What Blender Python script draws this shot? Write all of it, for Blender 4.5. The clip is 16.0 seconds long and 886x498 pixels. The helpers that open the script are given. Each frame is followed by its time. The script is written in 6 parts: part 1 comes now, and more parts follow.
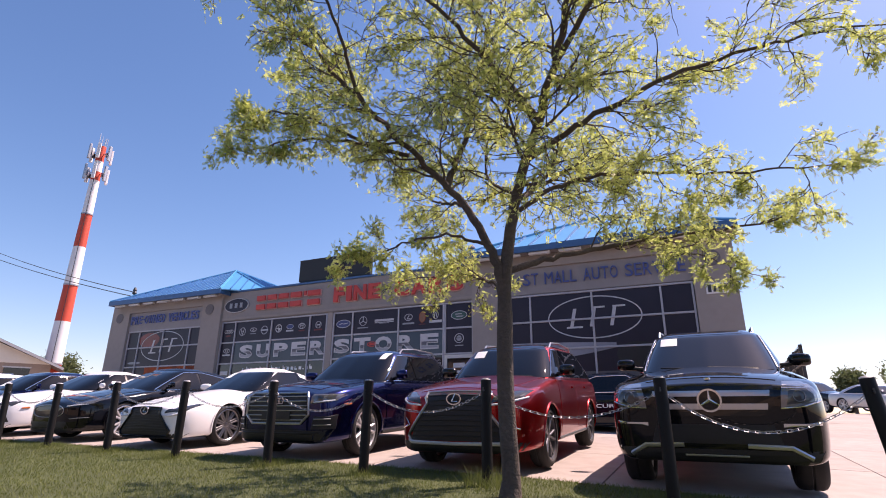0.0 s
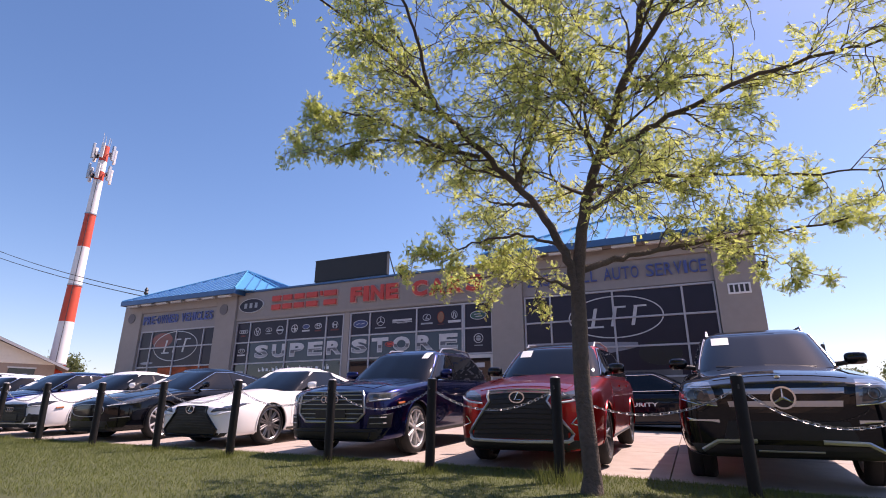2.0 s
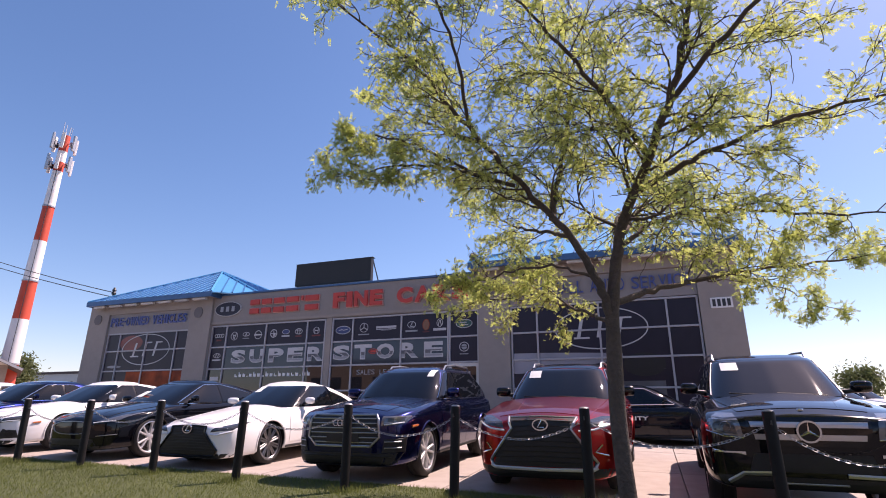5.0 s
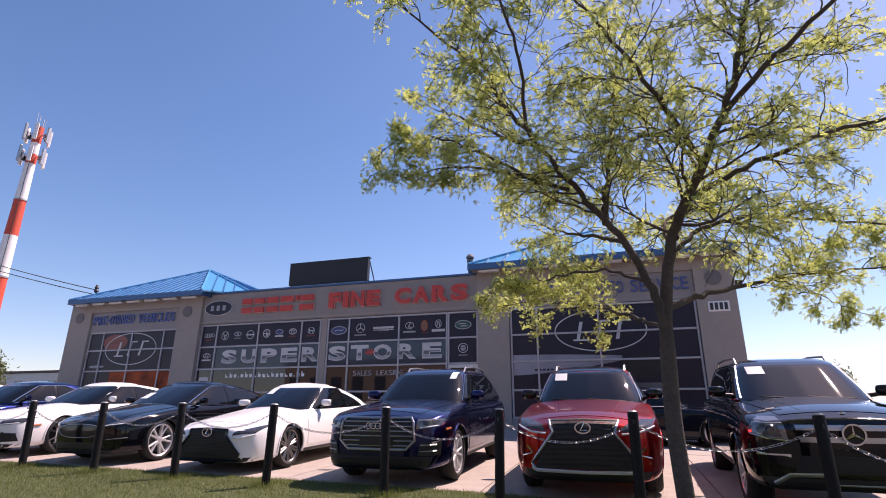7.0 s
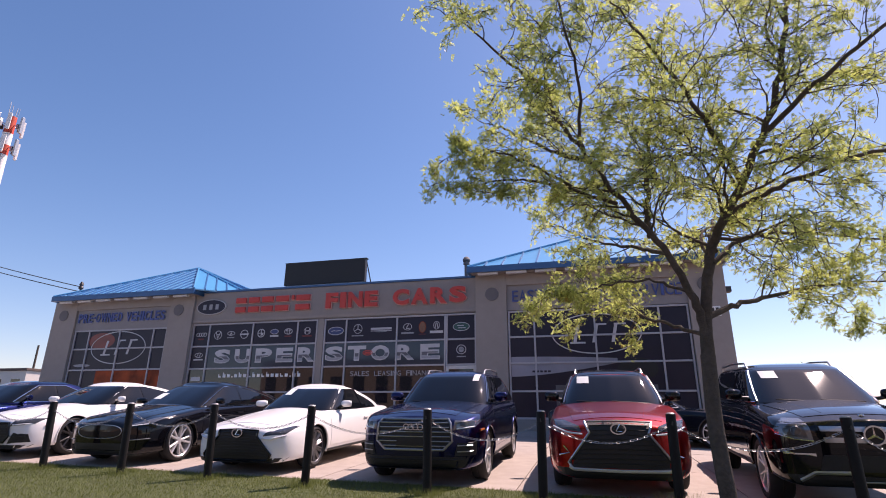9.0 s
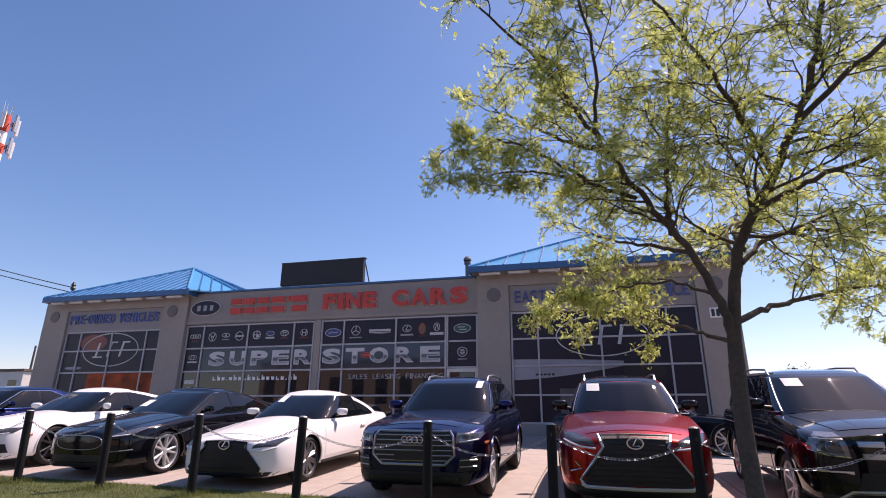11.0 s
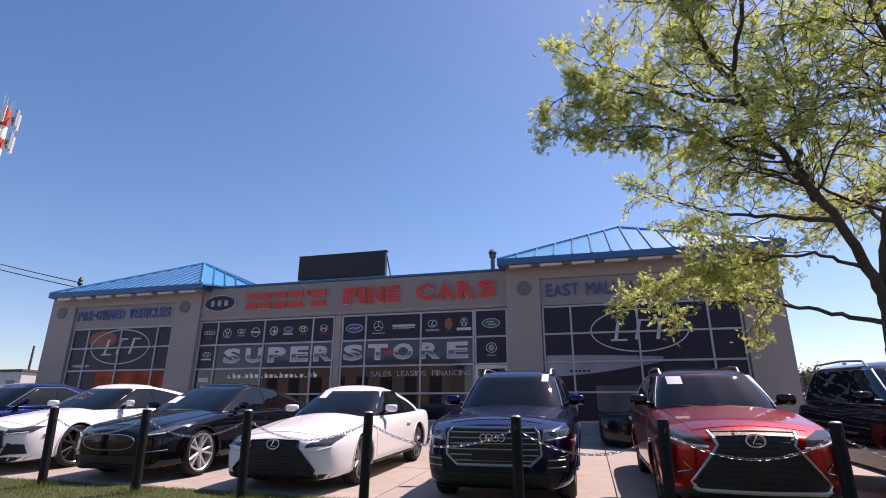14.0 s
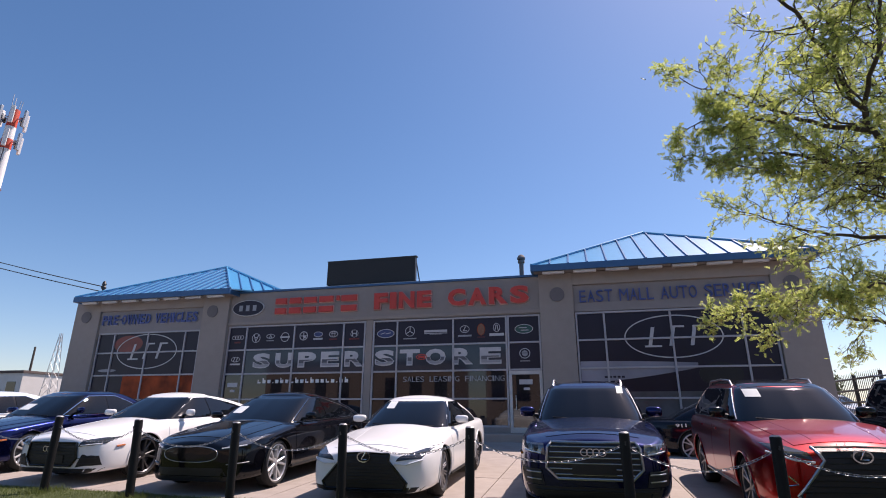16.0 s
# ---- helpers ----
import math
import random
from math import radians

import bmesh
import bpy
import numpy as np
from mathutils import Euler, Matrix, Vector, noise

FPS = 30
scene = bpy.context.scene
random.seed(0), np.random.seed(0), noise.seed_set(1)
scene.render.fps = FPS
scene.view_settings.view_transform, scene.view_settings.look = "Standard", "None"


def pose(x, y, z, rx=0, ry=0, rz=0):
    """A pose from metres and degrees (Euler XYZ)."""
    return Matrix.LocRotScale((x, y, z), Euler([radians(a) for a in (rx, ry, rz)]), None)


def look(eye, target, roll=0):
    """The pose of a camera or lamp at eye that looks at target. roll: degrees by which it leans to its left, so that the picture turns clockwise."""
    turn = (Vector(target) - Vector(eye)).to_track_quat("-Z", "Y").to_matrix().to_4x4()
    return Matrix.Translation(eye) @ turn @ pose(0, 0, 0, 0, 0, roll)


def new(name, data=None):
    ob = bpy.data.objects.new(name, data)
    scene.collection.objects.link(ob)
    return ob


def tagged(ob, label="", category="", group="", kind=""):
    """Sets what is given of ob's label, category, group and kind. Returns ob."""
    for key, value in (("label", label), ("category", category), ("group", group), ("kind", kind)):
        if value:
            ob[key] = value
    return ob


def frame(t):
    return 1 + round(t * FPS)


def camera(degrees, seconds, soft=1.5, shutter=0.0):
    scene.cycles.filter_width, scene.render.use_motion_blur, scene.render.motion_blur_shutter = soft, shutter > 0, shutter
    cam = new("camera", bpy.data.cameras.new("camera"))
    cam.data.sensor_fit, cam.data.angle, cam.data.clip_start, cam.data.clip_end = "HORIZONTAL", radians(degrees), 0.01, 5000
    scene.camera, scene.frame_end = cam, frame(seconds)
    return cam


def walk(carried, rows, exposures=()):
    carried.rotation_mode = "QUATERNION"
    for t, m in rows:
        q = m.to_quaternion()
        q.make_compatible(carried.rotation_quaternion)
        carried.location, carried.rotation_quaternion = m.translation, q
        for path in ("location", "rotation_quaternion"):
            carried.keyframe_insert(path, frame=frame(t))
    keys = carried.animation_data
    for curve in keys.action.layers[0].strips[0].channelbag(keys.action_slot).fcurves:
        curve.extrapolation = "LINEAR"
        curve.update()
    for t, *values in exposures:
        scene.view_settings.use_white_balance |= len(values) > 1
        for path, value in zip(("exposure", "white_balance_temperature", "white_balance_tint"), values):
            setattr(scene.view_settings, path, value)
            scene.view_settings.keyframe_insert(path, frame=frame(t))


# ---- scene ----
cam = camera(79.9, 16.0, soft=1.0)
METRES, EYE, LEAN, TURN = 6.9, 0.65, -0.25, 25.3
ROWS = [
    (0.0, 0.0, 0.0, 0.0, -0.09, 17.78, -0.29),
    (0.5, -0.0311, 0.0066, -0.008, -0.16, 17.79, -0.27),
    (1.0, -0.0707, 0.0019, -0.017, -0.26, 17.82, -0.22),
    (1.5, -0.1, -0.0085, -0.0128, -0.34, 17.82, -0.21),
    (2.0, -0.1209, -0.0098, -0.0047, -0.53, 17.83, -0.21),
    (2.5, -0.1365, -0.0066, 0.0062, -0.69, 17.83, -0.27),
    (3.0, -0.1514, -0.003, 0.0193, -0.82, 17.8, -0.32),
    (3.5, -0.1752, -0.0016, 0.0303, -1.17, 17.76, -0.33),
    (6.0, -0.2784, -0.0028, 0.0466, -6.08, 17.67, -0.21),
    (6.5, -0.3157, 0.0064, 0.0474, -6.31, 17.69, -0.21),
    (7.0, -0.3536, 0.0079, 0.0498, -7.1, 17.7, -0.19),
    (7.5, -0.3931, -0.001, 0.0526, -9.02, 17.76, -0.23),
    (8.0, -0.4292, -0.0076, 0.0523, -9.52, 17.76, -0.24),
    (8.5, -0.4622, -0.0096, 0.0524, -9.91, 17.73, -0.25),
    (9.0, -0.4922, -0.0094, 0.0521, -10.08, 17.7, -0.25),
    (11.5, -0.4854, 0.0947, 0.0783, -10.09, 17.65, -0.17),
    (12.0, -0.5111, 0.1248, 0.0747, -10.16, 17.68, -0.17),
    (12.5, -0.5312, 0.1448, 0.0654, -10.18, 17.72, -0.19),
    (13.0, -0.5474, 0.1665, 0.0629, -10.22, 17.73, -0.19),
    (13.5, -0.5707, 0.1926, 0.0654, -10.27, 17.72, -0.14),
    (14.0, -0.6082, 0.2113, 0.0659, -10.37, 17.73, -0.09),
    (14.5, -0.6526, 0.2228, 0.0695, -10.49, 17.75, -0.07),
    (15.0, -0.7031, 0.2277, 0.0768, -10.68, 17.73, -0.05),
    (15.5, -0.7545, 0.2271, 0.0843, -10.83, 17.71, -0.02),
    (16.0, -0.7982, 0.224, 0.0917, -10.93, 17.7, -0.04),
]
walk(cam, [(t, pose(0, 0, EYE, 0, LEAN, 0) @ pose(0, 0, 0, 0, 0, TURN) @ pose(METRES * x, METRES * y, METRES * z, 90 + pitch, roll, yaw)) for t, x, y, z, yaw, pitch, roll in ROWS],
     exposures=[(0.0, 0.73, 7350, 38), (3.5, 0.71, 7350, 38), (9.0, 0.54, 7300, 37), (13.0, 0.50, 7200, 35), (16.0, 0.32, 6950, 27)])

# ---- light ----
SUN_AZ, SUN_EL = 38.0, 55.5          # degrees east of +y, and above the horizon
world = bpy.data.worlds.new("world")
scene.world = world
world.use_nodes = True
wn, wl = world.node_tree.nodes, world.node_tree.links
sky = wn.new("ShaderNodeTexSky")
sky.sky_type, sky.sun_disc = "NISHITA", False
sky.sun_elevation, sky.sun_rotation = radians(SUN_EL), radians(SUN_AZ)
sky.altitude, sky.air_density, sky.dust_density, sky.ozone_density = 100, 1.0, 0.5, 3.2
wn["Background"].inputs["Strength"].default_value = 0.115
tint = wn.new("ShaderNodeHueSaturation")
tint.inputs["Saturation"].default_value = 1.2
tint.inputs["Hue"].default_value = 0.4955
wl.new(sky.outputs[0], tint.inputs["Color"])
wl.new(tint.outputs[0], wn["Background"].inputs["Color"])
sun = new("sun", bpy.data.lights.new("sun", "SUN"))
sun.data.energy, sun.data.angle, sun.data.color = 5.0, radians(0.55), (1.0, 0.95, 0.86)
sx, sy = math.sin(radians(SUN_AZ)) * math.cos(radians(SUN_EL)), math.cos(radians(SUN_AZ)) * math.cos(radians(SUN_EL))
sun.matrix_world = look((40 * sx, 40 * sy, 40 * math.sin(radians(SUN_EL))), (0, 0, 0))
scene.view_settings.exposure = 0.0

# ---- materials ----
def mat(name, color, rough=0.6, metal=0.0, vary=0.12, scale=6.0, bump=0.0, bump_scale=40.0, coat=0.0, spec=0.5, random_ob=0.0, island=0.0, color2=None, trans=0.0, tscale=None):
    """Principled surface with colour variation at two scales and fine relief."""
    m = bpy.data.materials.new(name)
    m.use_nodes = True
    n, l = m.node_tree.nodes, m.node_tree.links
    b = n["Principled BSDF"]
    b.inputs["Roughness"].default_value = rough
    b.inputs["Metallic"].default_value = metal
    b.inputs["Coat Weight"].default_value = coat
    b.inputs["Coat Roughness"].default_value = 0.02
    b.inputs["Coat IOR"].default_value = 1.42
    b.inputs["Specular IOR Level"].default_value = spec
    tc = n.new("ShaderNodeTexCoord")
    big, small = n.new("ShaderNodeTexNoise"), n.new("ShaderNodeTexNoise")
    for t, sc in ((big, scale * 0.15), (small, scale)):
        t.inputs["Scale"].default_value = sc
        t.inputs["Detail"].default_value = 6
        l.new(tc.outputs["Object"], t.inputs["Vector"])
    add = n.new("ShaderNodeMath")
    add.operation = "ADD"
    l.new(big.outputs["Fac"], add.inputs[0])
    l.new(small.outputs["Fac"], add.inputs[1])
    last = add.outputs[0]
    if random_ob or island:
        src = n.new("ShaderNodeObjectInfo").outputs["Random"] if random_ob else n.new("ShaderNodeNewGeometry").outputs["Random Per Island"]
        mm = n.new("ShaderNodeMath")
        mm.operation = "MULTIPLY_ADD"
        mm.inputs[1].default_value = (random_ob or island) * 2
        l.new(src, mm.inputs[0])
        l.new(last, mm.inputs[2])
        last = mm.outputs[0]
    r = n.new("ShaderNodeMapRange")
    r.inputs["From Min"].default_value = 0.6
    r.inputs["From Max"].default_value = 1.4 + 2 * (random_ob or island)
    l.new(last, r.inputs["Value"])
    mix = n.new("ShaderNodeMix")
    mix.data_type = "RGBA"
    c = color
    d = color2 or tuple(min(1, v * (1 + vary)) for v in c)
    a = tuple(v * (1 - vary) for v in c) if color2 is None else c
    mix.inputs["A"].default_value, mix.inputs["B"].default_value = (*a, 1), (*d, 1)
    l.new(r.outputs["Result"], mix.inputs["Factor"])
    l.new(mix.outputs["Result"], b.inputs["Base Color"])
    if bump:
        t = n.new("ShaderNodeTexNoise")
        t.inputs["Scale"].default_value = bump_scale
        t.inputs["Detail"].default_value = 8
        l.new(tc.outputs["Object"], t.inputs["Vector"])
        bp = n.new("ShaderNodeBump")
        bp.inputs["Strength"].default_value = bump
        bp.inputs["Distance"].default_value = 0.02
        l.new(t.outputs["Fac"], bp.inputs["Height"])
        l.new(bp.outputs["Normal"], b.inputs["Normal"])
    if trans:
        tr = n.new("ShaderNodeBsdfTranslucent")
        mx = n.new("ShaderNodeMixShader")
        mx.inputs[0].default_value = trans
        l.new(mix.outputs["Result"], tr.inputs["Color"])
        l.new(b.outputs[0], mx.inputs[1])
        l.new(tr.outputs[0], mx.inputs[2])
        l.new(mx.outputs[0], n["Material Output"].inputs["Surface"])
    return m


M_stucco = mat("stucco", (0.31, 0.275, 0.25), 0.9, vary=0.07, scale=5, bump=0.25, bump_scale=120)
M_stucco_band = mat("stucco_band", (0.28, 0.255, 0.24), 0.9, vary=0.07, scale=5, bump=0.25, bump_scale=120)
M_panel = mat("sign_panel", (0.265, 0.245, 0.24), 0.75, vary=0.06, scale=4)
M_disc = mat("disc_paint", (0.15, 0.14, 0.145), 0.8, vary=0.08)
M_roof = mat("blue_roof_metal", (0.05, 0.35, 0.62), 0.40, metal=0.0, vary=0.10, scale=3, coat=0.7)
M_seam = mat("blue_seam_metal", (0.02, 0.14, 0.33), 0.5, vary=0.1, scale=3)
M_fascia = mat("blue_fascia_metal", (0.025, 0.11, 0.25), 0.4, vary=0.1, scale=3)
M_trim = mat("white_trim", (0.60, 0.58, 0.55), 0.6, vary=0.08)
M_mullion = mat("aluminium_mullion", (0.40, 0.39, 0.41), 0.5, metal=0.2, vary=0.08)
M_vinyl = mat("dark_vinyl", (0.022, 0.016, 0.029), 0.30, vary=0.2, scale=2, spec=0.28)
M_shopglass = mat("shop_glass", (0.016, 0.014, 0.018), 0.02, vary=0.5, scale=1.2, spec=0.62)
M_shopglass2 = mat("shop_glass_tinted", (0.034, 0.044, 0.062), 0.06, vary=0.25, scale=1.2, spec=0.42)
M_red = mat("red_letter", (0.55, 0.045, 0.03), 0.45, vary=0.08)
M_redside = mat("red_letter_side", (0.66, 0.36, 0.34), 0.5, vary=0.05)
M_blue = mat("blue_letter", (0.055, 0.09, 0.27), 0.5, vary=0.08)
M_silver = mat("silver_vinyl", (0.50, 0.49, 0.50), 0.4, metal=0.0, vary=0.12, scale=8)
M_grey = mat("grey_vinyl", (0.30, 0.31, 0.33), 0.5, vary=0.1)
M_white = mat("white_vinyl", (0.75, 0.75, 0.74), 0.5, vary=0.05)
M_orange = mat("orange_print", (0.34, 0.055, 0.012), 0.5, vary=0.8, scale=2.5, spec=0.2)
M_smoke = mat("smoke_print", (0.10, 0.10, 0.11), 0.3, vary=0.5, scale=2.0)
M_carprint = mat("car_print", (0.25, 0.25, 0.29), 0.25, vary=0.25, scale=1.0)
M_screen = mat("led_screen", (0.012, 0.010, 0.010), 0.5, vary=0.2, scale=10)
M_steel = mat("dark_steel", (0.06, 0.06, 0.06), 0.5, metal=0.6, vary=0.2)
M_galv = mat("galvanised_steel", (0.42, 0.43, 0.44), 0.45, metal=0.8, vary=0.15, scale=20)
M_twred = mat("tower_red", (0.62, 0.07, 0.03), 0.55, vary=0.12, scale=2)
M_twwhite = mat("tower_white", (0.78, 0.77, 0.75), 0.55, vary=0.06, scale=2)
M_earth = mat("distant_ground", (0.075, 0.072, 0.068), 0.95, vary=0.25, scale=0.2, bump=0.2)
M_concrete = mat("concrete", (0.35, 0.30, 0.265), 0.88, vary=0.19, scale=4.0, bump=0.22, bump_scale=90, random_ob=0.10)
M_joint = mat("joint_dirt", (0.19, 0.165, 0.135), 0.95, vary=0.2)
M_asphalt = mat("asphalt", (0.34, 0.295, 0.26), 0.92, vary=0.15, scale=1.5, bump=0.2, bump_scale=120)
M_soil = mat("lawn_soil", (0.058, 0.074, 0.022), 0.95, vary=0.35, scale=4, bump=0.5, bump_scale=60)
M_grass = mat("grass_blade", (0.072, 0.105, 0.021), 0.6, island=0.5, scale=1.0, color2=(0.205, 0.235, 0.060), trans=0.40)
M_bark = mat("bark", (0.095, 0.074, 0.060), 0.95, vary=0.35, scale=22, bump=0.9, bump_scale=45)
M_leaf = mat("leaf", (0.19, 0.265, 0.052), 0.42, island=0.5, scale=1.0, color2=(0.68, 0.72, 0.24), trans=0.72)
M_treefar = mat("far_leaf", (0.07, 0.10, 0.035), 0.7, island=0.4, scale=1.0, color2=(0.16, 0.19, 0.075), trans=0.4)
M_post = mat("black_post_paint", (0.007, 0.007, 0.007), 0.55, spec=0.25, vary=0.3, scale=12, bump=0.15, bump_scale=60)
M_postcap = mat("worn_post_top", (0.32, 0.32, 0.33), 0.5, metal=0.5, vary=0.3, scale=30)
M_siding = mat("cream_siding", (0.78, 0.70, 0.58), 0.8, vary=0.06)
M_brick = mat("tan_brick", (0.34, 0.25, 0.19), 0.9, vary=0.15, scale=8)
M_shingle = mat("brown_shingle", (0.12, 0.09, 0.08), 0.9, vary=0.2, scale=8)
M_wire = mat("black_wire", (0.015, 0.015, 0.015), 0.7)
M_wood = mat("pole_wood", (0.10, 0.085, 0.07), 0.9, vary=0.2)


# ---- mesh helpers ----
def mesh_ob(name, bm, material, parent=None, smooth=False):
    me = bpy.data.meshes.new(name)
    bm.to_mesh(me)
    bm.free()
    for m in (material if isinstance(material, (list, tuple)) else [material]):
        me.materials.append(m)
    if smooth:
        me.polygons.foreach_set("use_smooth", [True] * len(me.polygons))
        me.set_sharp_from_angle(angle=radians(38))
    ob = new(name, me)
    ob.parent = parent
    return ob


def part(name, bm, material, parent, label="", smooth=False):
    return tagged(mesh_ob(name, bm, material, parent, smooth), label)


def py_ob(name, verts, faces, material, parent=None, smooth=False):
    me = bpy.data.meshes.new(name)
    me.from_pydata(verts, [], faces)
    for m in (material if isinstance(material, (list, tuple)) else [material]):
        me.materials.append(m)
    if smooth:
        me.polygons.foreach_set("use_smooth", [True] * len(me.polygons))
    ob = new(name, me)
    ob.parent = parent
    return ob


def empty(name, at=(0, 0, 0), label="", category="", group="", kind=""):
    ob = new(name)
    ob.matrix_basis = Matrix.Translation(at)
    ob.empty_display_size = 0.1
    return tagged(ob, label, category, group, kind)


def box(x0, x1, y0, y1, z0, z1, bevel=0.0, bm=None):
    bm = bm or bmesh.new()
    r = bmesh.ops.create_cube(bm, size=1.0, matrix=Matrix.LocRotScale(((x0 + x1) / 2, (y0 + y1) / 2, (z0 + z1) / 2), None, (abs(x1 - x0), abs(y1 - y0), abs(z1 - z0))))
    if bevel:
        es = list({e for v in r["verts"] for e in v.link_edges})
        bmesh.ops.bevel(bm, geom=es, offset=bevel, segments=2, affect="EDGES", profile=0.6)
    return bm


def tube(path, radii, seg=8, bm=None, cap=True):
    """A round tube along a polyline; radii: one value or one for each point."""
    bm = bm or bmesh.new()
    pts = [Vector(p) for p in path]
    rs = radii if isinstance(radii, (list, tuple)) else [radii] * len(pts)
    rings, up = [], None
    for i, p in enumerate(pts):
        d = (pts[min(i + 1, len(pts) - 1)] - pts[max(i - 1, 0)])
        d = d.normalized() if d.length > 1e-9 else Vector((0, 0, 1))
        if up is None:
            up = d.orthogonal().normalized()
        up = (up - d * up.dot(d)).normalized() if (up - d * up.dot(d)).length > 1e-6 else d.orthogonal().normalized()
        w = d.cross(up)
        rings.append([bm.verts.new(p + (up * math.cos(a) + w * math.sin(a)) * rs[i]) for a in (2 * math.pi * k / seg for k in range(seg))])
    for a, b in zip(rings, rings[1:]):
        for k in range(seg):
            bm.faces.new((a[k], a[(k + 1) % seg], b[(k + 1) % seg], b[k]))
    if cap:
        bm.faces.new(rings[0][::-1])
        bm.faces.new(rings[-1])
    return bm


def lathe(profile, seg=32, axis="z", at=(0, 0, 0), bm=None, close=False):
    """Turn (radius, height) points about an axis."""
    bm = bm or bmesh.new()
    rings = []
    for r, h in profile:
        ring = []
        for k in range(seg):
            a = 2 * math.pi * k / seg
            c, s = r * math.cos(a), r * math.sin(a)
            p = {"z": (c, s, h), "x": (h, c, s), "y": (c, h, s)}[axis]
            ring.append(bm.verts.new(Vector(p) + Vector(at)))
        rings.append(ring)
    pairs = list(zip(rings, rings[1:])) + ([(rings[-1], rings[0])] if close else [])
    for a, b in pairs:
        for k in range(seg):
            bm.faces.new((a[k], a[(k + 1) % seg], b[(k + 1) % seg], b[k]))
    if not close:
        if profile[0][0] > 1e-6:
            bm.faces.new(rings[0])
        if profile[-1][0] > 1e-6:
            bm.faces.new(rings[-1])
    bmesh.ops.recalc_face_normals(bm, faces=bm.faces)
    return bm


def ring_shape(cx, cz, rx, rz, w, y0, y1, seg=40, bm=None):
    """An upright oval ring of bar width w, between depths y0 and y1."""
    bm = bm or bmesh.new()
    rings = []
    for f, y in ((0, y1), (0, y0), (1, y0), (1, y1)):
        rings.append([bm.verts.new((cx + (rx - f * w) * math.cos(a), y, cz + (rz - f * w) * math.sin(a))) for a in (2 * math.pi * k / seg for k in range(seg))])
    for i in range(4):
        a, b = rings[i], rings[(i + 1) % 4]
        for k in range(seg):
            bm.faces.new((a[k], a[(k + 1) % seg], b[(k + 1) % seg], b[k]))
    return bm


def disc_shape(cx, cz, rx, rz, y0, y1, seg=32, bm=None):
    bm = bm or bmesh.new()
    a = [bm.verts.new((cx + rx * math.cos(t), y0, cz + rz * math.sin(t))) for t in (2 * math.pi * k / seg for k in range(seg))]
    b = [bm.verts.new((v.co.x, y1, v.co.z)) for v in a]
    bm.faces.new(a)
    bm.faces.new(b[::-1])
    for k in range(seg):
        bm.faces.new((a[k], b[k], b[(k + 1) % seg], a[(k + 1) % seg]))
    return bm


def letter_bm(ch, x0, x1, z0, z1, y, depth, bold=0.02, slant=0.0):
    """One upright letter that faces -y, stretched to the given box."""
    cu = bpy.data.curves.new("glyph", "FONT")
    cu.body, cu.size, cu.offset, cu.extrude, cu.resolution_u, cu.shear = ch, 1.0, bold, 0.5, 3, slant
    ob = bpy.data.objects.new("glyph", cu)
    scene.collection.objects.link(ob)
    bpy.context.view_layer.update()
    me = bpy.data.meshes.new_from_object(ob.evaluated_get(bpy.context.evaluated_depsgraph_get()))
    bpy.data.objects.remove(ob)
    bpy.data.curves.remove(cu)
    bm = bmesh.new()
    bm.from_mesh(me)
    bpy.data.meshes.remove(me)
    xs, zs = [v.co.x for v in bm.verts], [v.co.y for v in bm.verts]
    ax, az = min(xs), min(zs)
    fx, fz = (x1 - x0) / (max(xs) - ax), (z1 - z0) / (max(zs) - az)
    for v in bm.verts:
        px, pz, pd = v.co
        v.co = (x0 + (px - ax) * fx, y - pd * depth, z0 + (pz - az) * fz)
    return bm


def islands(bm):
    """Split a mesh into its separate pieces."""
    left, out = set(bm.verts), []
    while left:
        todo, seen = [left.pop()], set()
        while todo:
            v = todo.pop()
            seen.add(v)
            for e in v.link_edges:
                o = e.other_vert(v)
                if o in left:
                    left.remove(o)
                    todo.append(o)
        one = bmesh.new()
        copy = {v: one.verts.new(v.co) for v in seen}
        for f in {f for v in seen for f in v.link_faces}:
            one.faces.new([copy[v] for v in f.verts])
        out.append(one)
    bm.free()
    return out


WIDE = {"-": 0.4, "I": 0.42, "M": 1.2, "W": 1.3, "1": 0.5, "L": 0.85, "E": 0.9, "F": 0.88, " ": 0.55, ".": 0.25}


def write(parent, text, x0, x1, z0, z1, y, depth, material, bold=0.02, gap=0.16, name="letter", rim=None):
    """A line of letters, each a part, from x0 to x1."""
    total = sum(WIDE.get(c, 1.0) + gap for c in text) - gap
    u = (x1 - x0) / total
    x = x0
    for i, c in enumerate(text):
        w = WIDE.get(c, 1.0) * u
        if c == "-":
            part(name, box(x, x + w, y - depth / 2, y + depth / 2, z0 * 0.56 + z1 * 0.44, z0 * 0.42 + z1 * 0.58), material, parent)
        elif c != " ":
            l = part(name, letter_bm(c, x, x + w, z0, z1, y, depth, bold), material, parent)
            if rim:
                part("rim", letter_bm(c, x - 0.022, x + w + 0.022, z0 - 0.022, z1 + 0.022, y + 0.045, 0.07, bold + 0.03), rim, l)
        x += w + gap * u


def ground_z(x, y):
    gx = float(np.interp(x, (-14, -9, -4.8, -1.9, 0.9, 3.0, 6.0), (0.19, 0.14, 0.09, 0.035, -0.065, -0.11, -0.13)))
    rise = 0.052 * (max(-10.0, min(20.0, y)) - 7.2) + 0.03 * (max(20.0, min(38.0, y)) - 20.0)
    return gx + rise


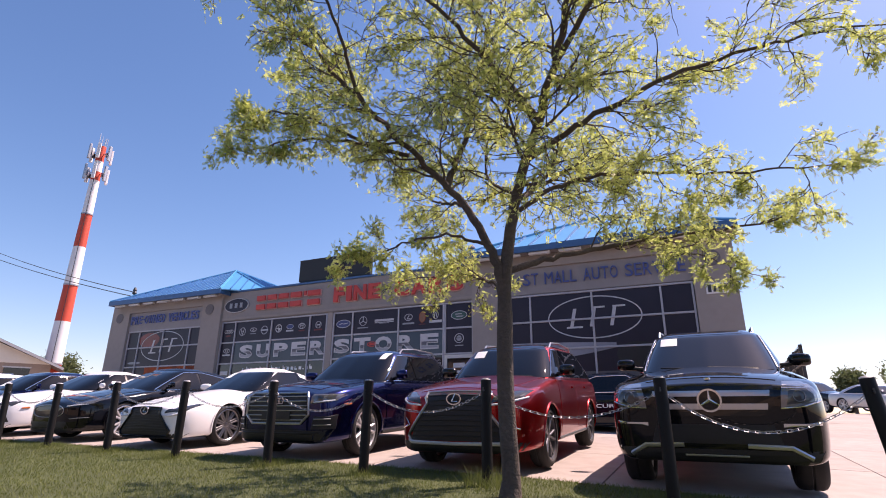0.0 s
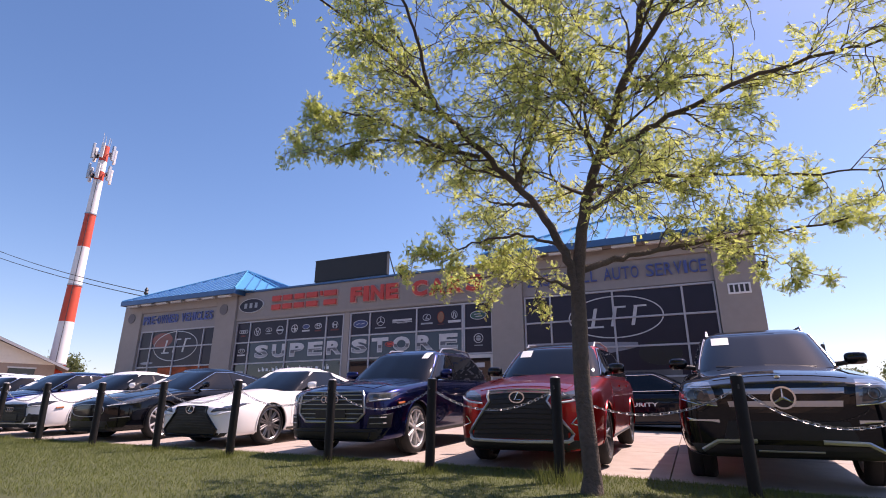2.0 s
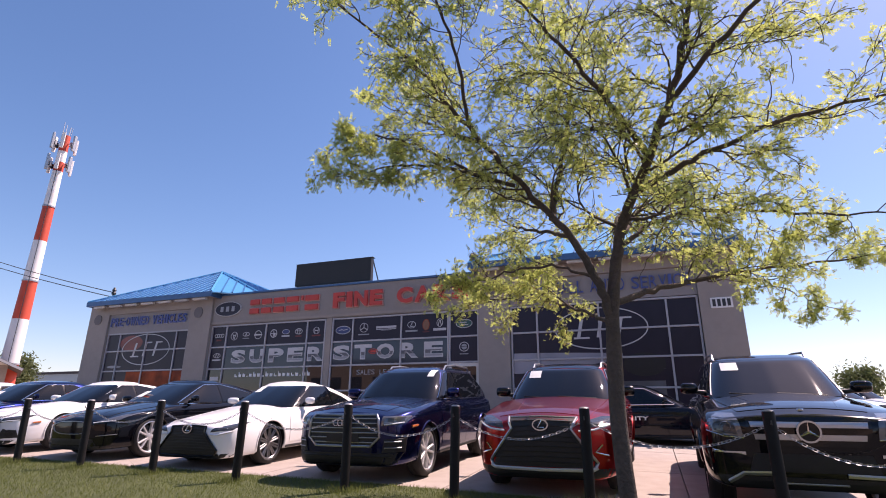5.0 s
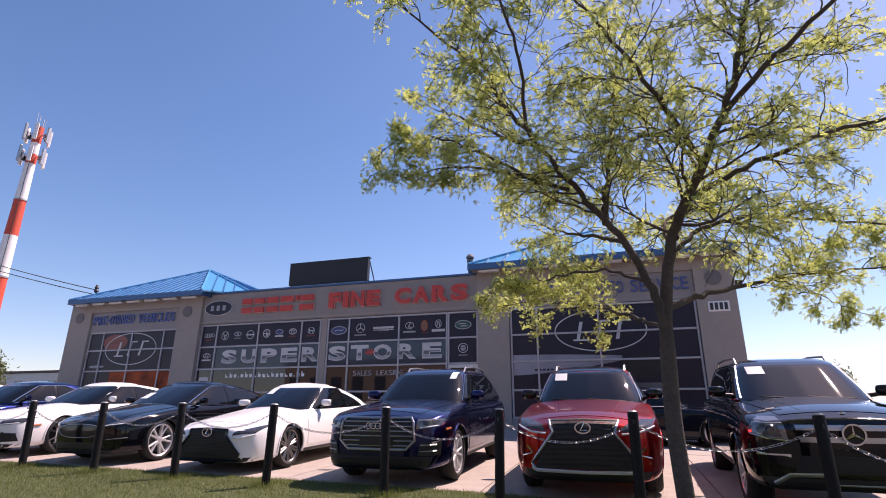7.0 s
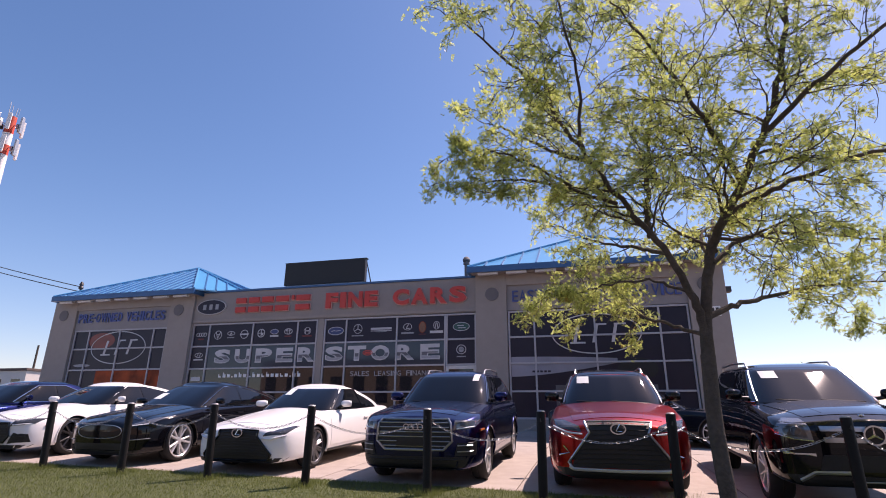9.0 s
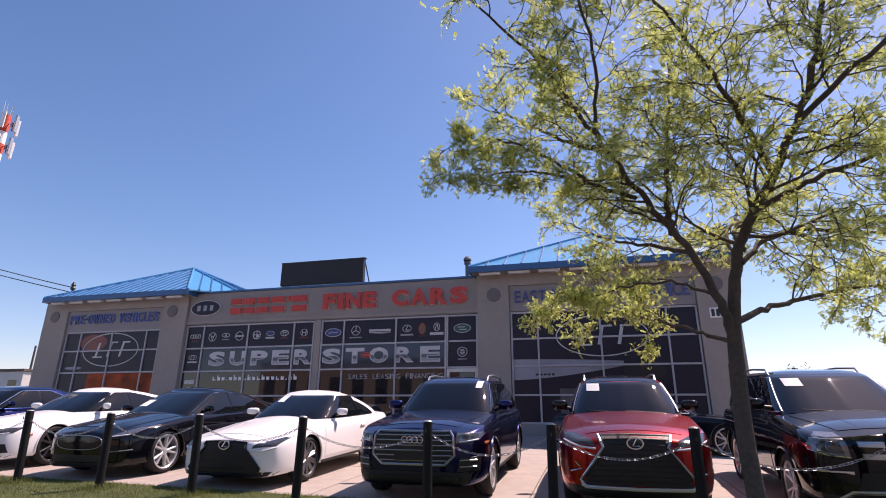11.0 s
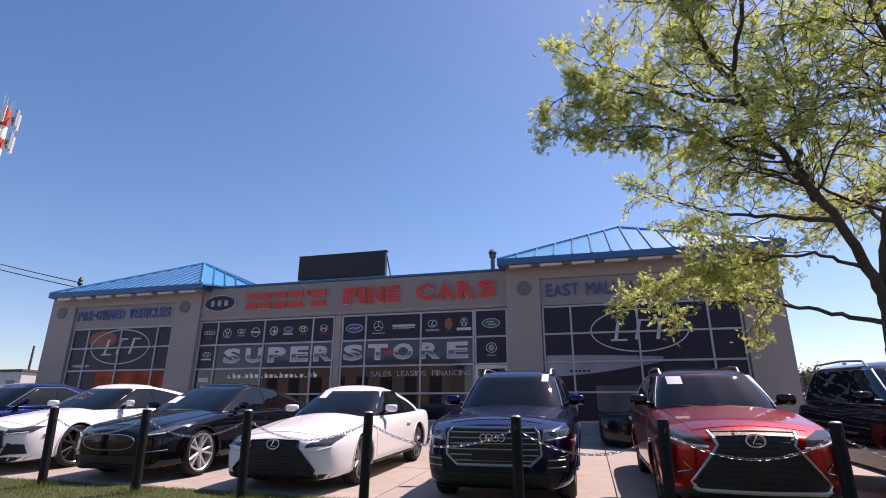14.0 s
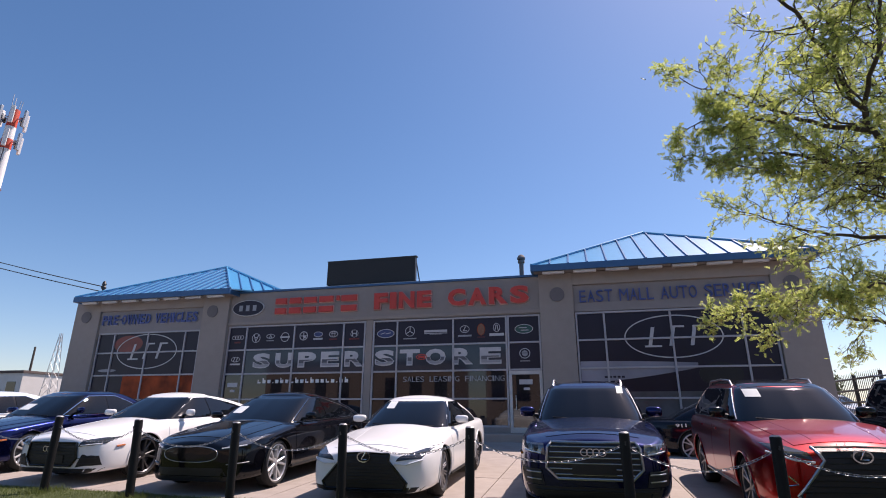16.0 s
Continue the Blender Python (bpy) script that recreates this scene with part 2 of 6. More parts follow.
def sheet(name, xs, ys, lift, material, parent=None):
    verts = [(x, y, ground_z(x, y) + lift) for y in ys for x in xs]
    n = len(xs)
    faces = [(j * n + i, j * n + i + 1, (j + 1) * n + i + 1, (j + 1) * n + i) for j in range(len(ys) - 1) for i in range(n - 1)]
    return py_ob(name, verts, faces, material, parent)


# ---- ground ----
ground = sheet("ground", [-2500, -600, -150, -60, -30, -20, -14, -9, -4, 0, 5, 12, 30, 60, 150, 600, 2500],
               [-2500, -600, -150, -40, -10, 0, 6, 10, 14, 17, 20, 26, 38, 60, 120, 400, 2500], -0.06, M_earth)
tagged(ground, "dry brownish open ground reaching to the horizon", "ground", kind="structure")
EDGE = 6.32                          # front edge of the paving
lot = sheet("pavement", [-70, -40, -25, -20, -14, -9, -4, 0, 5, 12, 30, 60], [EDGE, 8, 10, 12, 14, 17, 20, 26, 38, 60], -0.03, M_joint)
tagged(lot, "pale worn concrete car park with dark joints", "pavement", kind="structure")
lawn = sheet("lawn", [x * 0.5 for x in range(-80, 31)], [2.2, 3, 4, 5, 5.5, 6, EDGE + 0.02], 0.012, M_soil)
tagged(lawn, "short green lawn sloping down from the car park", "lawn", kind="structure")

# ---- dealership building ----
Y0, YC, YG = 16.9, 17.02, 17.28      # tower face, middle face, glass
BL, BR, BACK = -26.5, 1.35, 32.0
TOPZ, BASE = 5.95, -0.2
building = empty("building", (0, 0, 0), "low grey stucco car dealership with blue metal hip roofs", "building", kind="structure")


def wall(x0, x1, z0, z1, y0, y1, material=M_stucco, name="wall", bevel=0.012):
    return part(name, box(x0, x1, y0, y1, z0, z1, bevel), material, building)


# piers and bands; openings run right through
wall(BL, -25.2, BASE, TOPZ, Y0, 17.6)
wall(-20.15, -18.97, BASE, TOPZ, Y0, 17.6)
wall(-6.87, -5.75, BASE, TOPZ, Y0, 17.6)
wall(0.2, BR, BASE, TOPZ, Y0, 17.6)
wall(-25.2, -20.15, 5.43, TOPZ, Y0 + 0.003, 17.6)
wall(-25.2, -20.15, 4.53, 5.43, Y0 + 0.10, 17.6, M_panel, "sign_panel")
wall(-5.75, 0.2, 5.52, TOPZ, Y0 + 0.003, 17.6)
wall(-5.75, 0.2, 4.62, 5.52, Y0 + 0.10, 17.6, M_panel, "sign_panel")
wall(-18.97, -6.87, 4.63, 5.90, YC, 17.6, M_stucco_band)
wall(-18.97, -6.87, 4.66, 4.76, YC - 0.03, YC - 0.003, M_stucco, "ledge")
wall(-13.17, -12.92, BASE, 4.63, YC + 0.02, 17.6)
for a, b, y in ((-25.2, -20.15, Y0 + 0.02), (-18.97, -13.17, YC + 0.02), (-12.92, -8.0, YC + 0.02), (-5.75, 0.2, Y0 + 0.02)):
    wall(a, b, BASE, 0.95, y + 0.004, 17.6, M_stucco_band, "plinth")
wall(-8.0, -6.87, BASE, 0.78, YC + 0.024, 17.6, M_stucco_band, "plinth")
wall(BL, BL + 0.3, BASE, TOPZ, 17.6, BACK)
wall(BR - 0.3, BR, BASE, TOPZ, 17.6, BACK)
wall(BL + 0.3, BR - 0.3, BASE, TOPZ, BACK - 0.3, BACK)
part("flat_roof", box(BL + 0.3, BR - 0.3, 17.6, BACK - 0.3, 5.6, 5.75), M_steel, building)
part("parapet_cap", box(-18.97, -6.87, YC - 0.06, 17.66, 5.902, 5.98, 0.015), M_fascia, building)
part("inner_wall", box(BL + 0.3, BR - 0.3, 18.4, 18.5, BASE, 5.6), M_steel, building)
for cx in (-25.88, -19.68, -6.27, 0.76):
    part("disc", disc_shape(cx, 5.22, 0.24, 0.24, Y0 - 0.035, Y0 + 0.02), M_disc, building)


def glazing(xs, zs, y, shades, name="window"):
    """Mullions, transoms and single panes in an opening."""
    w = empty(name, (0, 0, 0), "large shop window with pale aluminium mullions", "window", kind="structure")
    for i in range(len(xs) - 1):
        for j in range(len(zs) - 1):
            part("pane", box(xs[i] + 0.02, xs[i + 1] - 0.02, y, y + 0.012, zs[j] + 0.02, zs[j + 1] - 0.02), shades(i, j), w)
    for x in xs:
        part("mullion", box(x - 0.03, x + 0.03, y - 0.05, y + 0.06, zs[0] + 0.031, zs[-1] - 0.031, 0.006), M_mullion, w)
    for z in zs:
        part("transom", box(xs[0] - 0.03, xs[-1] + 0.03, y - 0.045, y + 0.055, z - 0.03, z + 0.03, 0.006), M_mullion, w)
    return w


YW = 17.10
ZS = [0.98, 1.85, 2.78, 3.68, 4.58]
glazing([-25.12, -24.32, -22.66, -20.89, -20.22], [0.98, 1.85, 2.80, 3.70, 4.50], YW - 0.06, lambda i, j: M_vinyl, "window_1")
glazing([-18.92, -18.13, -16.08, -14.06, -13.22], ZS, YW, lambda i, j: M_vinyl if j == 3 or (j == 2 and i == 0) else (M_shopglass2 if j == 2 else M_shopglass), "window_2")
glazing([-12.87, -11.97, -9.91, -8.05], ZS, YW, lambda i, j: M_vinyl if j == 3 else (M_shopglass2 if j == 2 else M_shopglass), "window_3")
glazing([-7.98, -6.92], [2.78, 3.68, 4.58], YW, lambda i, j: M_vinyl, "window_5")
glazing([-5.70, -4.82, -2.80, -0.74, 0.15], [0.98, 1.85, 2.78, 3.68, 4.57], YW - 0.06, lambda i, j: M_vinyl, "window_4")
door = empty("door_1", (0, 0, 0), "glass shop door in a pale aluminium frame", "door", kind="structure")
part("door_frame", box(-7.0, -6.90, YW - 0.05, YW + 0.05, 0.785, 2.74, 0.006), M_trim, door)
part("door_frame", box(-8.0, -7.90, YW - 0.05, YW + 0.05, 0.785, 2.74, 0.006), M_trim, door)
part("door_frame", box(-7.9, -7.0, YW - 0.05, YW + 0.05, 2.62, 2.74, 0.006), M_trim, door)
part("door_rail", box(-7.9, -7.0, YW - 0.03, YW + 0.03, 0.785, 0.95, 0.006), M_trim, door)
part("pane", box(-7.9, -7.0, YW, YW + 0.012, 0.95, 2.62), M_shopglass, door)
part("door_handle", tube([(-7.78, YW - 0.09, 1.5), (-7.78, YW - 0.09, 1.95)], 0.016), M_galv, door)
step = wall(-19.2, -6.6, 0.2, 0.78, 15.6, 16.88, M_concrete, "step", 0.02)


def hip_roof(corners, top, seam, name_label):
    """Hip roof of standing-seam metal over one end of the building; the first two corners are the front eave."""
    r = empty("hip_roof", (0, 0, 0), name_label, "roof", kind="structure")
    t = Vector(top)
    count = len(corners)
    for k in range(count):
        a, b = Vector(corners[k]), Vector(corners[(k + 1) % count])
        bm = bmesh.new()
        nrm = (b - a).cross(t - a).normalized()
        vs = [bm.verts.new(p) for p in (a, b, t)] + [bm.verts.new(p - nrm * 0.05) for p in (a, b, t)]
        bm.faces.new(vs[:3])
        bm.faces.new(vs[5:2:-1])
        for i in range(3):
            bm.faces.new((vs[i], vs[i + 3], vs[(i + 1) % 3 + 3], vs[(i + 1) % 3]))
        part("roof_slope", bm, M_roof, r)
        along = (b - a).normalized()
        peak = (t - a).dot(along)
        uphill = t - (a + along * peak)
        size = (b - a).length
        n = max(1, int(size / seam))
        for i in range(1, n):
            d = size * i / n
            h = d / peak if d < peak else (size - d) / max(size - peak, 1e-3)
            if not 0.02 < h <= 1.0:
                continue
            foot = a + along * d
            head = foot + uphill * h * 0.985
            bmr = bmesh.new()
            side, lift = along * 0.02, nrm * 0.05
            q = [bmr.verts.new(p) for p in (foot - side, foot + side, head + side, head - side, foot - side + lift, foot + side + lift, head + side + lift, head - side + lift)]
            for fc in ((0, 1, 5, 4), (1, 2, 6, 5), (2, 3, 7, 6), (3, 0, 4, 7), (4, 5, 6, 7)):
                bmr.faces.new([q[c] for c in fc])
            part("seam", bmr, M_seam, r)
        part("hip_cap", tube([a + Vector((0, 0, 0.03)), t + Vector((0, 0, 0.03))], 0.05, 6), M_roof, r)
    x0, x1, yf, z0, yb = corners[0][0], corners[1][0], corners[0][1], corners[0][2], corners[-1][1]
    part("fascia", box(x0 - 0.03, x1 + 0.03, yf - 0.03, yf + 0.05, z0 - 0.20, z0 + 0.02, 0.01), M_fascia, r)
    part("fascia", box(x1 - 0.05, x1 + 0.03, yf + 0.05, yf + 1.2, z0 - 0.20, z0 + 0.02, 0.01), M_fascia, r)
    part("fascia", box(x0 - 0.03, x0 + 0.05, yf + 0.05, yb, z0 - 0.20, z0 + 0.02, 0.01), M_fascia, r)
    part("soffit", box(x0 + 0.05, x1 - 0.05, yf + 0.05, yf + 1.2, z0 - 0.16, z0 - 0.12), M_stucco, r)
    n = round((x1 - x0) / 1.02)
    for i in range(n):
        xa = x0 + 0.35 + i * (x1 - x0 - 0.4) / n
        part("soffit_vent", box(xa, xa + 0.72, yf + 0.07, yf + 0.20, z0 - 0.285, z0 - 0.205, 0.01), M_trim, r)
    return r


hip_roof([(-26.15, 16.4, 5.98), (-18.65, 16.4, 5.98), (-17.0, 17.75, 5.98), (-17.0, 24.5, 5.98), (-26.15, 24.5, 5.98)], (-21.55, 19.85, 7.95), 0.41, "bright blue standing-seam metal hip roof")
hip_roof([(-7.05, 16.4, 6.13), (1.5, 16.4, 6.13), (1.5, 24.9, 6.13), (-7.05, 24.9, 6.13)], (-2.85, 20.67, 8.41), 0.61, "blue standing-seam metal hip roof glaring in the sun")

# ---- signs ----
sign = empty("shop_sign", (0, 0, 0), "large red raised channel letters on a grey stucco band", "sign")
xs = [-16.95, -16.35, -15.74, -15.10, -14.40, -14.20, -13.45]
for i in range(6):
    a, b = xs[i] + 0.03, xs[i + 1] - 0.10
    for z, h in (((5.42, 0.18),) if i == 4 else ((5.00, 0.22), (5.38, 0.22))):
        bar = part("bar", box(a, max(b, a + 0.12), YC - 0.125, YC - 0.03, z, z + h, 0.01), M_red, sign)
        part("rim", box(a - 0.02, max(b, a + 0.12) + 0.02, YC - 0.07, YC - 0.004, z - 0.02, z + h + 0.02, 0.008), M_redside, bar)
for word, a, b in (("FINE", -12.85, -10.68), ("CARS", -10.06, -7.22)):
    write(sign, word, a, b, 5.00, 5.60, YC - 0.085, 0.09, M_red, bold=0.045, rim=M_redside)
sign2 = empty("blue_sign", (0, 0, 0), "blue raised letters on a grey sign panel", "sign", group="blue wall signs")
write(sign2, "PRE-OWNED VEHICLES", -25.05, -20.4, 4.86, 5.26, Y0 + 0.06, 0.05, M_blue, bold=0.02, gap=0.2, rim=M_grey)
sign3 = empty("blue_sign", (0, 0, 0), "blue raised letters on a grey sign panel", "sign", group="blue wall signs")
write(sign3, "EAST MALL AUTO SERVICE", -5.55, 0.04, 4.92, 5.32, Y0 + 0.06, 0.05, M_blue, bold=0.0, gap=0.2)
oval = empty("oval_sign", (0, 0, 0), "dark oval sign with a pale rim and mark", "sign")
part("panel", disc_shape(-18.13, 5.29, 0.68, 0.30, YC - 0.06, YC - 0.01), M_vinyl, oval)
part("rim", ring_shape(-18.13, 5.29, 0.70, 0.32, 0.025, YC - 0.075, YC - 0.005), M_silver, oval)
for dx in (-0.32, -0.02, 0.28):
    part("bar", box(-18.13 + dx - 0.07, -18.13 + dx + 0.08, YC - 0.075, YC - 0.058, 5.18, 5.40), M_grey, oval)
for cx, cz, rx, rz, yg in ((-2.78, 3.73, 1.46, 0.68, YW - 0.06), (-22.66, 3.74, 1.45, 0.70, YW - 0.06)):
    o = empty("window_emblem", (0, 0, 0), "pale silver oval emblem printed on dark window film", "decal", group="window emblems")
    part("oval", ring_shape(cx, cz, rx, rz, 0.036, yg - 0.012, yg - 0.004, 64), M_silver, o)
    for dx, w in ((-0.62, 0.16), (0.0, 0.16), (0.62, 0.16)):
        bm = box(cx + dx - 0.075, cx + dx + 0.03, yg - 0.012, yg - 0.004, cz - 0.30, cz + 0.30)
        for v in bm.verts:
            v.co.x += 0.22 * (v.co.z - cz)
        part("bar", bm, M_silver, o)
        part("foot", box(cx + dx - 0.24, cx + dx + 0.26, yg - 0.015, yg - 0.0045, cz - 0.33, cz - 0.275) if dx < 0 else box(cx + dx - 0.02, cx + dx + 0.36, yg - 0.015, yg - 0.0045, cz + 0.275, cz + 0.33), M_silver, o)
M_belt = mat("steel_dark_vinyl", (0.10, 0.10, 0.115), 0.4, vary=0.25, scale=6)
store = empty("window_lettering", (0, 0, 0), "big pale silver block letters across the shop windows", "decal")
for ch, a in zip("SUPERSTORE", (-17.75, -16.80, -15.85, -14.92, -13.98, -12.80, -11.86, -10.92, -9.95, -8.98)):
    l = part("letter", letter_bm(ch, a, a + 0.74, 2.98, 3.54, YW - 0.012, 0.012, 0.05), M_silver, store)
    for lo, hi, tone in ((3.03, 3.13, M_grey), (3.135, 3.26, M_belt)):
        belt = letter_bm(ch, a + 0.05, a + 0.70, 3.01, 3.51, YW - 0.020, 0.006, 0.02)
        for z, n in ((lo, -1), (hi, 1)):
            bmesh.ops.bisect_plane(belt, geom=belt.verts[:] + belt.edges[:] + belt.faces[:], plane_co=(0, 0, z), plane_no=(0, 0, n), clear_outer=True)
        for piece in islands(belt):
            part("belt", piece, tone, l)
addr = empty("window_line", (0, 0, 0), "row of small pale bars along the shop window", "decal")
x = -17.45
random.seed(3)
for i in range(19):
    w = 0.05 if i in (3, 16) else 0.13
    part("bar", box(x, x + w, YW - 0.012, YW - 0.005, 2.43, 2.43 + (0.04 if i in (3, 16) else random.choice((0.05, 0.12, 0.12)))), M_white, addr)
    if i not in (3, 16):
        part("bar", box(x, x + 0.04, YW - 0.0125, YW - 0.0045, 2.43, 2.43 + random.choice((0.13, 0.19))), M_white, addr)
    x += w + 0.075
serv = empty("window_service_line", (0, 0, 0), "small grey serif words along the shop window", "decal")
for word, a, b in (("SALES", -11.72, -10.95), ("LEASING", -10.75, -9.70), ("FINANCING", -9.50, -8.15)):
    write(serv, word, a, b, 2.42, 2.60, YW - 0.008, 0.006, M_grey, bold=0.0)
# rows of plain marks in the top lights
M_darkred = mat("dark_red_vinyl", (0.16, 0.02, 0.02), 0.5, vary=0.1)
M_ovalblue = mat("deep_blue_vinyl", (0.035, 0.055, 0.16), 0.4, vary=0.1)
M_ovalgreen = mat("deep_green_vinyl", (0.02, 0.085, 0.07), 0.4, vary=0.1)
M_bronze = mat("bronze_vinyl", (0.22, 0.10, 0.055), 0.45, vary=0.3, scale=20)


def badge(cx, cz, shapes):
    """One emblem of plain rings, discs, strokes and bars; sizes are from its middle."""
    o = empty("window_badge", (0, 0, 0), "small pale emblem shape on dark window film", "decal", group="window badges")
    for k, (kind, m, *v) in enumerate(shapes):
        y0, y1 = YW - 0.010 - 0.0012 * k, YW - 0.004
        if kind == "ring":
            bm = ring_shape(cx + v[0], cz + v[1], v[2], v[3], v[4], y0, y1, 32)
        elif kind == "disc":
            bm = disc_shape(cx + v[0], cz + v[1], v[2], v[3], y0, y1, 28)
        elif kind == "bar":
            bm = box(cx - v[0], cx + v[0], y0, y1, cz + v[1] - v[2], cz + v[1] + v[2])
        else:
            p, q = Vector((cx + v[0], 0, cz + v[1])), Vector((cx + v[2], 0, cz + v[3]))
            bm = box(-(q - p).length / 2, (q - p).length / 2, y0, y1, -0.013, 0.013)
            turn = Matrix.Rotation(-math.atan2(q.z - p.z, q.x - p.x), 4, "Y")
            bmesh.ops.transform(bm, matrix=Matrix.Translation((p + q) / 2) @ turn, verts=bm.verts)
        part(kind, bm, m, o)


S_ = M_silver
badge(-18.52, 4.13, [("ring", S_, (k - 1.5) * 0.115, 0.04, 0.08, 0.08, 0.018) for k in range(4)] + [("bar", M_darkred, 0.13, -0.15, 0.03)])
badge(-17.72, 4.13, [("ring", S_, 0, 0, 0.18, 0.18, 0.022), ("stroke", S_, -0.10, 0.12, 0.0, -0.14), ("stroke", S_, 0.10, 0.12, 0.0, -0.14), ("stroke", S_, -0.05, 0.02, 0.05, 0.02)])
badge(-17.10, 4.13, [("ring", S_, 0, 0.05, 0.18, 0.09, 0.022), ("stroke", S_, -0.06, -0.03, 0.0, 0.09), ("stroke", S_, 0.06, -0.03, 0.0, 0.09), ("bar", M_grey, 0.16, -0.12, 0.015)])
badge(-16.48, 4.13, [("ring", S_, 0, 0, 0.18, 0.18, 0.024), ("bar", S_, 0.20, 0.0, 0.028)])
badge(-15.70, 4.13, [("ring", S_, 0, 0.02, 0.17, 0.17, 0.03), ("stroke", S_, -0.13, 0.02, 0.13, 0.02), ("stroke", S_, 0, -0.11, 0, 0.15), ("disc", S_, 0.05, -0.03, 0.045, 0.045)])
badge(-15.10, 4.13, [("disc", M_ovalblue, 0, 0.06, 0.17, 0.09), ("ring", S_, 0, 0.06, 0.18, 0.10, 0.018), ("bar", S_, 0.19, -0.11, 0.032)])
badge(-14.48, 4.13, [("ring", S_, 0, 0.05, 0.18, 0.12, 0.022), ("ring", S_, 0, 0.05, 0.07, 0.12, 0.02), ("ring", S_, 0, 0.11, 0.12, 0.05, 0.018), ("bar", M_darkred, 0.15, -0.14, 0.025)])
badge(-13.64, 4.13, [("stroke", S_, -0.07, -0.06, -0.09, 0.15), ("stroke", S_, 0.07, -0.06, 0.09, 0.15), ("bar", S_, 0.07, 0.045, 0.018), ("ring", S_, 0, 0.045, 0.15, 0.14, 0.014), ("bar", M_darkred, 0.20, -0.15, 0.028)])
badge(-18.52, 3.28, [("ring", S_, 0, 0.05, 0.19, 0.10, 0.02), ("stroke", S_, -0.09, -0.03, -0.03, 0.13), ("stroke", S_, 0.03, -0.03, 0.09, 0.13), ("bar", S_, 0.22, -0.13, 0.03)])
badge(-12.42, 4.13, [("disc", M_ovalblue, 0, 0, 0.31, 0.14), ("ring", S_, 0, 0, 0.33, 0.16, 0.022), ("stroke", S_, -0.19, -0.02, -0.02, 0.03), ("stroke", S_, 0.0, -0.01, 0.20, 0.02)])
badge(-11.50, 4.13, [("ring", S_, 0, 0.05, 0.18, 0.18, 0.018), ("stroke", S_, 0, 0.05, 0, 0.22), ("stroke", S_, 0, 0.05, -0.14, -0.03), ("stroke", S_, 0, 0.05, 0.14, -0.03), ("bar", M_grey, 0.24, -0.21, 0.02)])
badge(-10.55, 4.13, [("bar", S_, 0.42, 0.03, 0.04), ("stroke", S_, -0.42, -0.05, 0.42, -0.05), ("bar", M_grey, 0.22, -0.085, 0.008)])
badge(-9.50, 4.13, [("ring", S_, 0, 0.06, 0.17, 0.13, 0.02), ("stroke", S_, 0.03, 0.15, -0.05, 0.0), ("stroke", S_, -0.05, 0.0, 0.09, 0.0), ("bar", M_grey, 0.24, -0.17, 0.03)])
badge(-8.92, 4.13, [("disc", M_bronze, 0, 0.03, 0.12, 0.19), ("ring", M_orange, 0, 0.03, 0.14, 0.21, 0.02), ("bar", M_darkred, 0.13, -0.23, 0.012)])
badge(-8.38, 4.13, [("ring", S_, 0, 0.08, 0.12, 0.15, 0.018), ("stroke", S_, -0.06, -0.03, -0.015, 0.18), ("stroke", S_, 0.06, -0.03, 0.015, 0.18), ("bar", S_, 0.25, -0.16, 0.045)])
badge(-7.45, 4.13, [("disc", M_ovalgreen, 0, 0, 0.29, 0.14), ("ring", S_, 0, 0, 0.31, 0.16, 0.02), ("stroke", S_, -0.16, 0.04, 0.10, 0.04), ("stroke", S_, -0.10, -0.045, 0.16, -0.045)])
badge(-7.45, 3.26, [("ring", S_, 0, 0.05, 0.18, 0.17, 0.024), ("disc", M_grey, 0, 0.05, 0.10, 0.10), ("bar", M_vinyl, 0.10, 0.06, 0.008), ("bar", M_grey, 0.16, -0.20, 0.016)])
# printed pictures on the film of the end windows
o = empty("window_print", (0, 0, 0), "orange printed picture on dark window film", "decal")
YF = YW - 0.06
part("print", box(-23.6, -20.92, YF - 0.0035, YF - 0.001, 1.9, 2.76), M_orange, o)
part("print", box(-20.86, -20.26, YF - 0.0035, YF - 0.001, 1.9, 2.76), M_orange, o)
part("print", disc_shape(-23.6, 4.05, 0.7, 0.35, YF - 0.0035, YF - 0.001), mat("red_print", (0.20, 0.03, 0.02), 0.3, vary=0.5, scale=2), o)
part("print", disc_shape(-24.45, 3.0, 0.45, 0.06, YF - 0.0035, YF - 0.001), M_carprint, o)
o = empty("window_print", (0, 0, 0), "grey printed picture of a pale car bonnet on dark window film", "decal")
bm = bmesh.new()
N = 24
lines = []
for i in range(N + 1):
    x, f = -5.66 + i * (3.5 / N), i / N
    hi, lo = 3.0 - 0.10 * f ** 2, 2.33 + 0.42 * f ** 1.6
    lines.append([bm.verts.new(p) for p in ((x, YF - 0.008, hi), (x, YF - 0.008, lo), (x, YF - 0.002, lo), (x, YF - 0.002, hi))])
for a, b in zip(lines, lines[1:]):
    for k in range(4):
        bm.faces.new((a[k], a[(k + 1) % 4], b[(k + 1) % 4], b[k]))
bmesh.ops.recalc_face_normals(bm, faces=bm.faces)
part("print", bm, M_carprint, o)
part("print", disc_shape(-1.55, 2.55, 0.62, 0.36, YF - 0.0135, YF - 0.009, 40), mat("black_print", (0.008, 0.007, 0.010), 0.35, vary=0.3, scale=3), o)
part("print", box(-4.2, -1.0, YF - 0.006, YF - 0.0035, 1.3, 2.05), M_smoke, o)
for k in range(5):
    part("bar", box(-4.95 + k * 0.13, -4.86 + k * 0.13, YF - 0.014, YF - 0.0085, 2.47, 2.53), M_vinyl, o)
